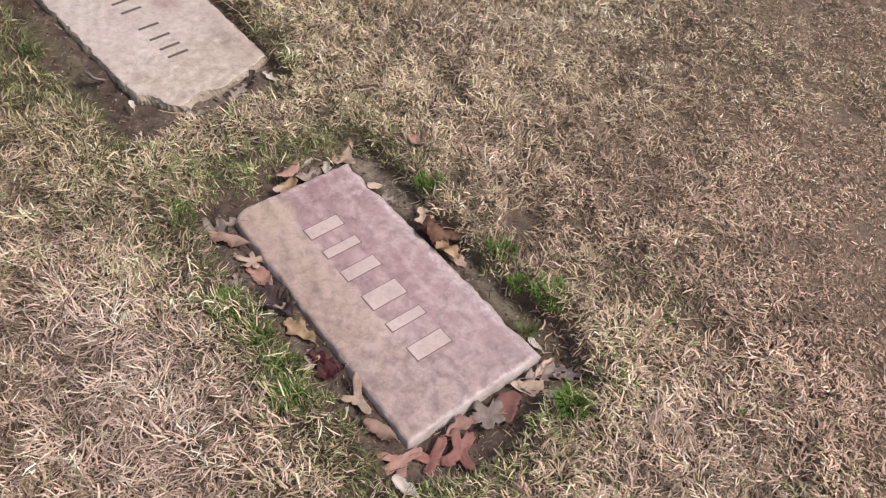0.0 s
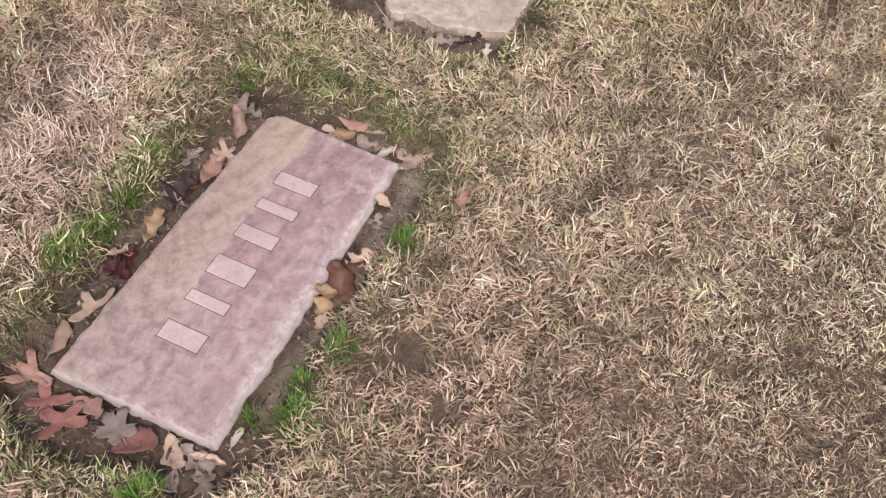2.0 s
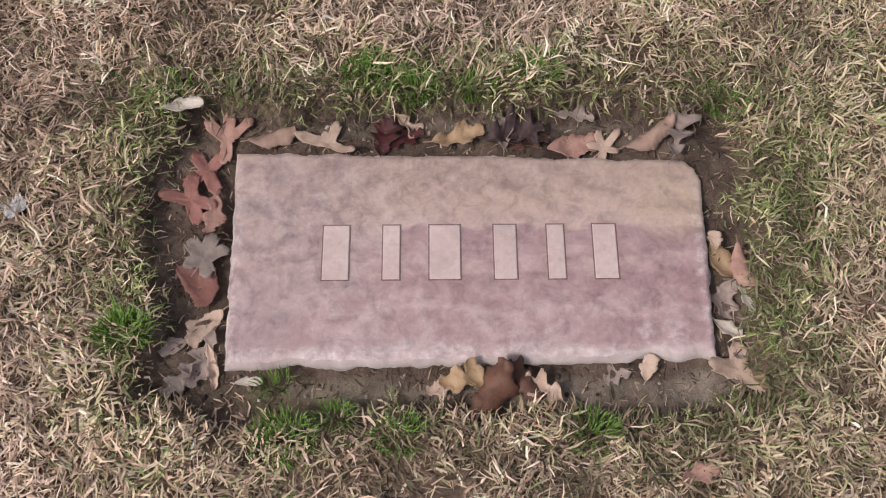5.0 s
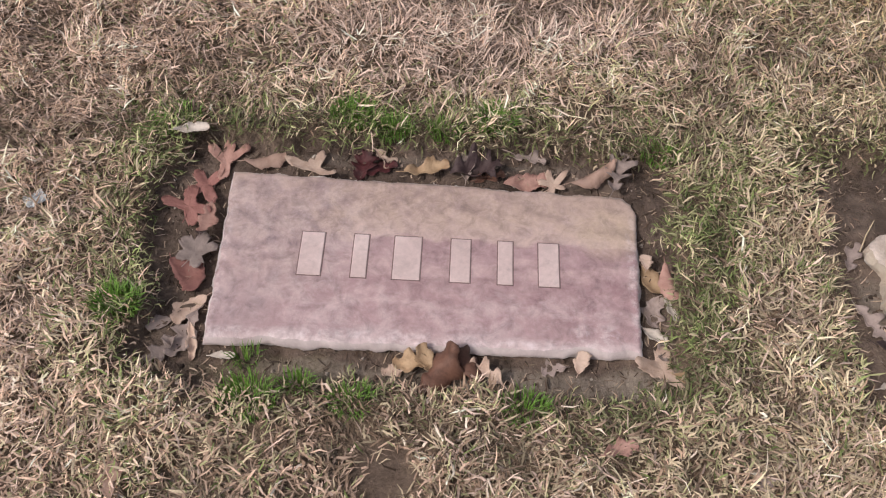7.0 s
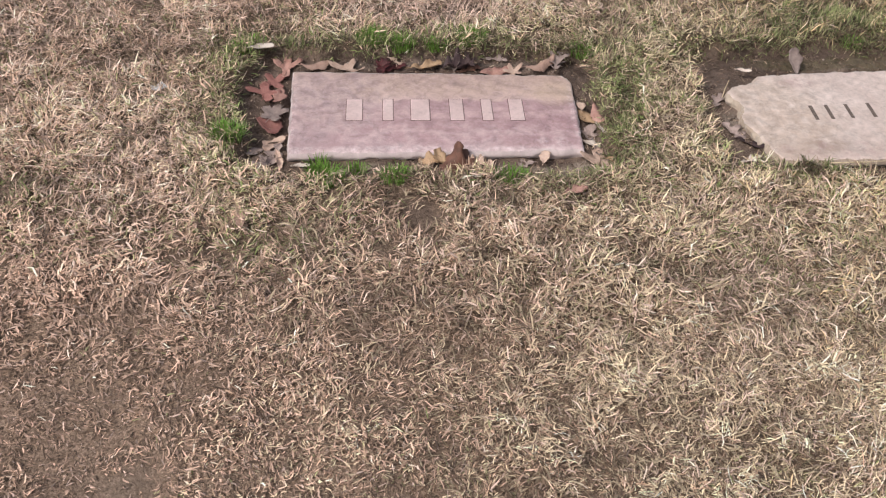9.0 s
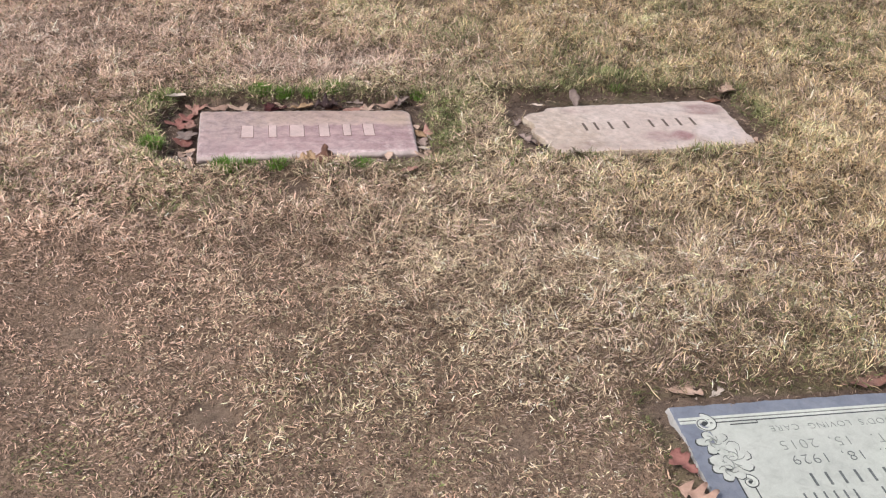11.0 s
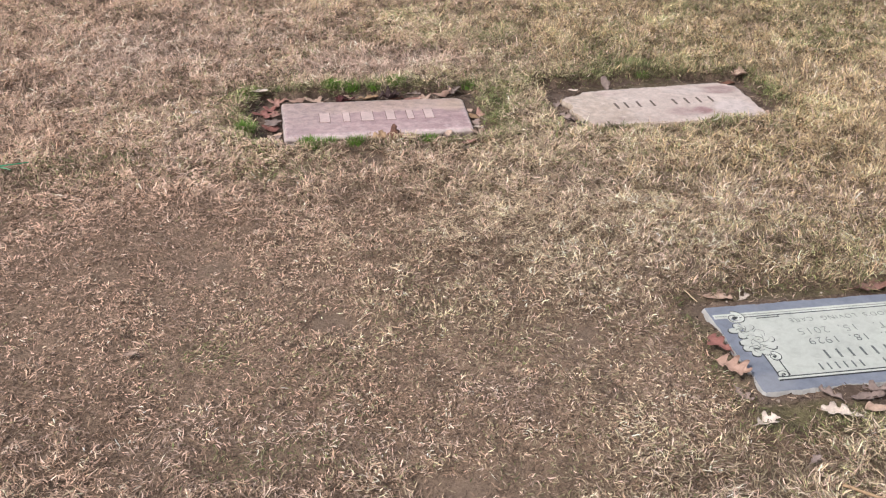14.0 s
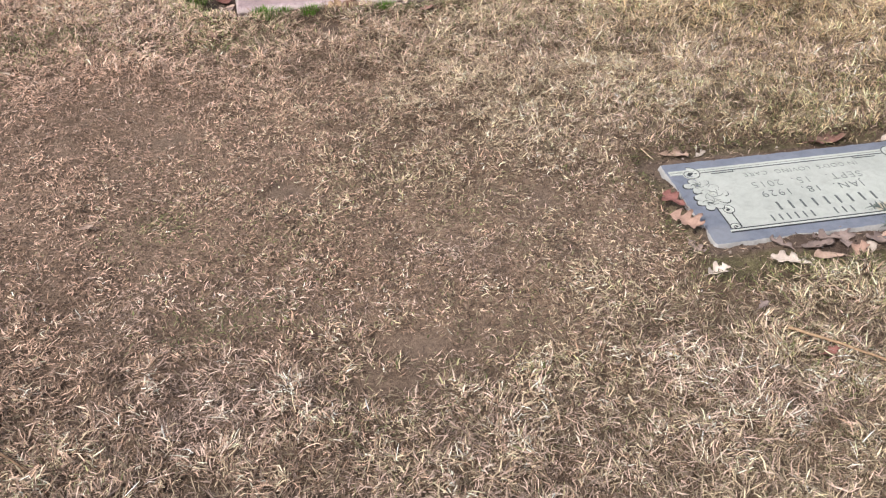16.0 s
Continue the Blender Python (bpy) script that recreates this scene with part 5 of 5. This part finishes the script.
    # loose in the grass
    for k, (x, y, l, a, tone) in enumerate(((0.262, -0.296, 0.048, 20, "rust"), (2.040, 0.660, 0.055, 30, "pale"), (-0.640, -1.287, 0.030, 20, "pale"), (0.003, 0.481, 0.034, 80, "white"), (0.683, -0.868, 0.05, 40, "brown"),
                                            (0.642, -1.786, 0.03, 30, "grey"), (-0.375, -0.369, 0.05, 100, "tan"), (0.442, -0.328, 0.03, 30, "grey"), (0.454, 0.192, 0.03, 10, "pale"), (0.702, -1.927, 0.035, 15, "red"), (-0.431, 0.608, 0.03, 60, "white"))):
        oak_leaf(x, y, l, a, tone, 2, 0.6, 0.4, 0.25, depth=0.4, seed=70 + k, z=0.014)


bed_leaves()


# ---------------------------------------------------------------- green tufts, twigs, litter
def grass_tuft(x, y, radius, height, count, seed, label="bright green grass tuft at the soil's edge"):
    r = random.Random(seed)
    z = float(ground_height(np.array(x), np.array(y)))
    bm = bmesh.new()
    for _ in range(count):
        a, d = r.uniform(0, 6.283), radius * r.uniform(0, 1) ** 0.6
        bx, by = d * math.cos(a), d * math.sin(a) * 0.8
        out, l, w = a + r.uniform(-0.9, 0.9), height * r.uniform(0.5, 1.1), r.uniform(0.0005, 0.0010)
        lean = r.uniform(0.1, 0.8)
        dx, dy = math.cos(out), math.sin(out)
        m = (bx + dx * l * 0.35 * lean, by + dy * l * 0.35 * lean, l * 0.6)
        t = (bx + dx * l * 0.9 * lean, by + dy * l * 0.9 * lean, l * (1 - 0.35 * lean))
        sx, sy = -dy * w, dx * w
        v = [bm.verts.new(p) for p in ((bx - sx, by - sy, -0.004), (bx + sx, by + sy, -0.004), (m[0] + sx, m[1] + sy, m[2]), (m[0] - sx, m[1] - sy, m[2]), t)]
        bm.faces.new(v[:4])
        bm.faces.new((v[3], v[2], v[4]))
    return thing("grass_tuft", bm, TUFT, pose(x, y, z), label, "grass", "green tufts")


TUFT = plain_material("fresh_green_grass", (0.135, 0.245, 0.042), 0.5, 300.0, 0.4, 0.3, 0.0, 0.0)
for k, (x, y, rad, hh, cnt) in enumerate(((0.094, 0.258, 0.040, 0.042, 230), (-0.134, 0.258, 0.042, 0.040, 220), (0.014, 0.236, 0.030, 0.032, 120), (-0.069, 0.233, 0.036, 0.034, 160), (-0.440, 0.215, 0.034, 0.030, 80), (-0.428, -0.118, 0.036, 0.048, 220),
                                          (-0.224, -0.250, 0.045, 0.040, 210), (-0.163, -0.221, 0.026, 0.030, 90), (-0.088, -0.244, 0.034, 0.034, 130), (0.142, -0.242, 0.038, 0.034, 160), (-0.244, -0.173, 0.022, 0.045, 36), (0.358, 0.213, 0.036, 0.030, 110),
                                          (-0.405, 0.245, 0.03, 0.028, 50), (1.020, 0.255, 0.03, 0.025, 60))):
    grass_tuft(x, y, rad * 0.85, hh * 0.85, int(cnt * 1.3), 300 + k)


def twig(pts, radius, mat, label, category="twig"):
    x0, y0, z0 = pts[0]
    fine = []
    for (a, b) in zip(pts, pts[1:]):
        for i in range(5):
            s = i / 5
            p = [a[k] + (b[k] - a[k]) * s for k in range(3)]
            fine.append((p[0] - x0 + 0.002 * noise.noise((p[0] * 40, p[1] * 40, 1)), p[1] - y0 + 0.002 * noise.noise((p[0] * 40, p[1] * 40, 5)), p[2] - z0))
    fine.append(tuple(pts[-1][k] - pts[0][k] for k in range(3)))
    return thing("twig", tube(bmesh.new(), fine, radius, 6, 0.55), mat, pose(x0, y0, z0), label, category, "", True)


twig([(0.650, -1.862, 0.026), (0.72, -1.925, 0.030), (0.80, -1.998, 0.028), (0.90, -2.08, 0.022)], 0.0032, PALE_TWIG, "thin brown twig lying on the dry grass")
twig([(-0.80, -1.83, 0.024), (-0.735, -1.875, 0.026), (-0.660, -1.945, 0.022)], 0.0035, TWIG, "short grey-brown twig lying on the dry grass")
twig([(0.030, 0.205, -0.016), (0.075, 0.202, -0.012), (0.120, 0.205, -0.014)], 0.0012, STRAW_STALK, "pale straw stalk lying at the soil's edge", "stalk")
twig([(0.652, 0.060, -0.012), (0.664, 0.085, -0.006), (0.678, 0.108, 0.004)], 0.0013, STRAW_STALK, "dry stalk leaning on a marker's broken end", "stalk")
twig([(-0.02, 0.70, 0.02), (0.06, 0.77, 0.03), (0.10, 0.86, 0.022)], 0.0012, STRAW_STALK, "long pale straw stalk on the grass", "stalk")
twig([(0.619, -1.195, 0.012), (0.621, -1.228, 0.016), (0.630, -1.247, 0.012)], 0.0016, STRAW_STALK, "short pale straw stalk beside a granite marker", "stalk")
twig([(0.80, -0.205, 0.012), (0.88, -0.21, 0.018), (0.95, -0.20, 0.014)], 0.0014, STRAW_STALK, "dry stalk beside a tan marker", "stalk")


def scrap(x, y, size, mat, label, seed):
    r = random.Random(seed)
    bm = bmesh.new()
    top = [[bm.verts.new(((i - 2) * size / 4 * r.uniform(0.8, 1.2), (j - 2) * size / 5 * r.uniform(0.8, 1.2), r.uniform(0, size * 0.14))) for j in range(5)] for i in range(5)]
    for i in range(4):
        for j in range(4):
            bm.faces.new((top[i][j], top[i + 1][j], top[i + 1][j + 1], top[i][j + 1]))
    bmesh.ops.solidify(bm, geom=bm.faces[:], thickness=0.0006)
    z = float(ground_height(np.array(x), np.array(y)))
    return thing("plastic_scrap", bm, mat, pose(x, y, max(z + 0.002, 0.016 if z > -0.01 else z), 0, 0, r.uniform(0, 360)), label, "litter")


scrap(-0.593, 0.058, 0.032, WHITE_SCRAP, "crumpled white plastic scrap on the dry grass", 1)
scrap(1.000, -1.606, 0.030, WHITE_SCRAP, "crumpled white plastic scrap beside a granite marker", 2)


def plastic_sprig():
    bm = bmesh.new()
    tube(bm, [(-0.12, -0.02, 0.004), (-0.03, -0.005, 0.008), (0.05, 0.018, 0.006)], 0.0028, 6, 0.6)
    ob = thing("plastic_sprig", bm, GREEN_WIRE, pose(-1.095, -0.318, 0.020), "green plastic flower stem lying on the dry grass", "litter", "", True)
    for s in (-0.07, -0.03):
        part("side_stem", tube(bmesh.new(), [(s, -0.008, 0.007), (s + 0.025, -0.022, 0.008), (s + 0.04, -0.03, 0.006)], 0.002, 5, 0.6), GREEN_WIRE, ob)


plastic_sprig()


# ---------------------------------------------------------------- evergreen wreath on a wire stand
def wreath(cx, cy, cz, ring, turn):
    r = random.Random(5)
    base = new("wreath", None)
    base.matrix_world = pose(cx, cy, 0.0, 0, 0, turn)
    tagged(base, "dark green artificial fir wreath with pale ornaments on wire legs", "wreath")

    def at(a, rad, out):
        return Vector((rad * math.cos(a), out, cz + rad * math.sin(a)))

    def sprig(target, c, d, l, count):
        tube(target, [tuple(c), tuple(c + d * l)], 0.0012, 4, 0.6)
        for _ in range(count):
            s = r.uniform(0.05, 1.0)
            e = Vector((r.uniform(-1, 1), r.uniform(-1, 1), r.uniform(-1, 1)))
            e = (e - e.dot(d) * d).normalized() + d * 0.8
            p, q = c + d * l * s, c + d * l * s + e.normalized() * r.uniform(0.009, 0.018)
            w = e.cross(d).normalized() * 0.0009
            target.faces.new([target.verts.new(v) for v in (p - w, p + w, q + w * 0.4, q - w * 0.4)])

    for k in range(96):
        a = 2 * math.pi * k / 96
        c = at(a, ring + r.uniform(-0.035, 0.012), r.uniform(-0.035, 0.035))
        d = Vector((math.cos(a + r.uniform(-1.3, 1.3)), r.uniform(-0.7, 0.7), math.sin(a + r.uniform(-1.3, 1.3)))).normalized()
        bm = bmesh.new()
        sprig(bm, c, d, r.uniform(0.028, 0.046), 70)
        frosted = r.random() < 0.25
        part("fir_spray", bm, FROSTED_NEEDLE if frosted else NEEDLE, base, "frosted grey needle spray" if frosted else "dark green needle spray")
    for tip in ((-0.228, -0.01, 0.052), (-0.195, -0.03, 0.080), (-0.205, 0.0, 0.020)):
        bm = bmesh.new()
        end = Vector((tip[0], tip[1], cz + tip[2]))
        start = at(2.7, ring, -0.01)
        sprig(bm, start, (end - start).normalized(), (end - start).length, 120)
        part("fir_spray", bm, FROSTED_NEEDLE, base, "frosted grey needle spray")
    for a, rr, rad, mat, lab in ((2.66, 0.190, 0.013, BALL_GOLD, "pale gold glass ball"), (2.82, 0.146, 0.013, BALL_GREEN, "silver-green glass ball"), (1.6, 0.14, 0.013, BALL_GOLD, "pale gold glass ball"), (0.4, 0.14, 0.013, BALL_GREEN, "silver-green glass ball"), (4.9, 0.14, 0.013, BALL_GOLD, "pale gold glass ball")):
        bm = bmesh.new()
        bmesh.ops.create_uvsphere(bm, u_segments=20, v_segments=12, radius=rad)
        ball = part("ornament_ball", bm, mat, base, lab, Matrix.Translation(at(a, rr, -0.045)), True)
        part("cap", tube(bmesh.new(), [(0, 0, rad - 0.002), (0, 0, rad + 0.005)], 0.005, 8), BERRY, ball)
    pick = part("berry_pick", tube(bmesh.new(), [tuple(at(2.3, 0.12, -0.02)), tuple(at(2.27, 0.27, -0.02))], 0.0014, 5), WIRE, base, "thin wire pick with gilded berries")
    for k in range(16):
        bm = bmesh.new()
        bmesh.ops.create_icosphere(bm, subdivisions=1, radius=0.0042)
        part("berry", bm, BERRY, pick, "", Matrix.Translation(at(2.27 + r.uniform(-0.07, 0.07), r.uniform(0.19, 0.28), -0.02 + r.uniform(-0.02, 0.02))), True)
    for pts in ([(-0.05, 0.03, 0.0), (-0.02, 0.035, cz + ring)], [(0.05, 0.03, 0.0), (0.02, 0.035, cz + ring)], [(0.0, 0.20, 0.0), (0.0, 0.04, cz + ring)]):
        part("stand_leg", tube(bmesh.new(), pts, 0.0028, 6), WIRE, base, "dark wire leg")


wreath(0.806, -2.13, 0.295, 0.108, -58)
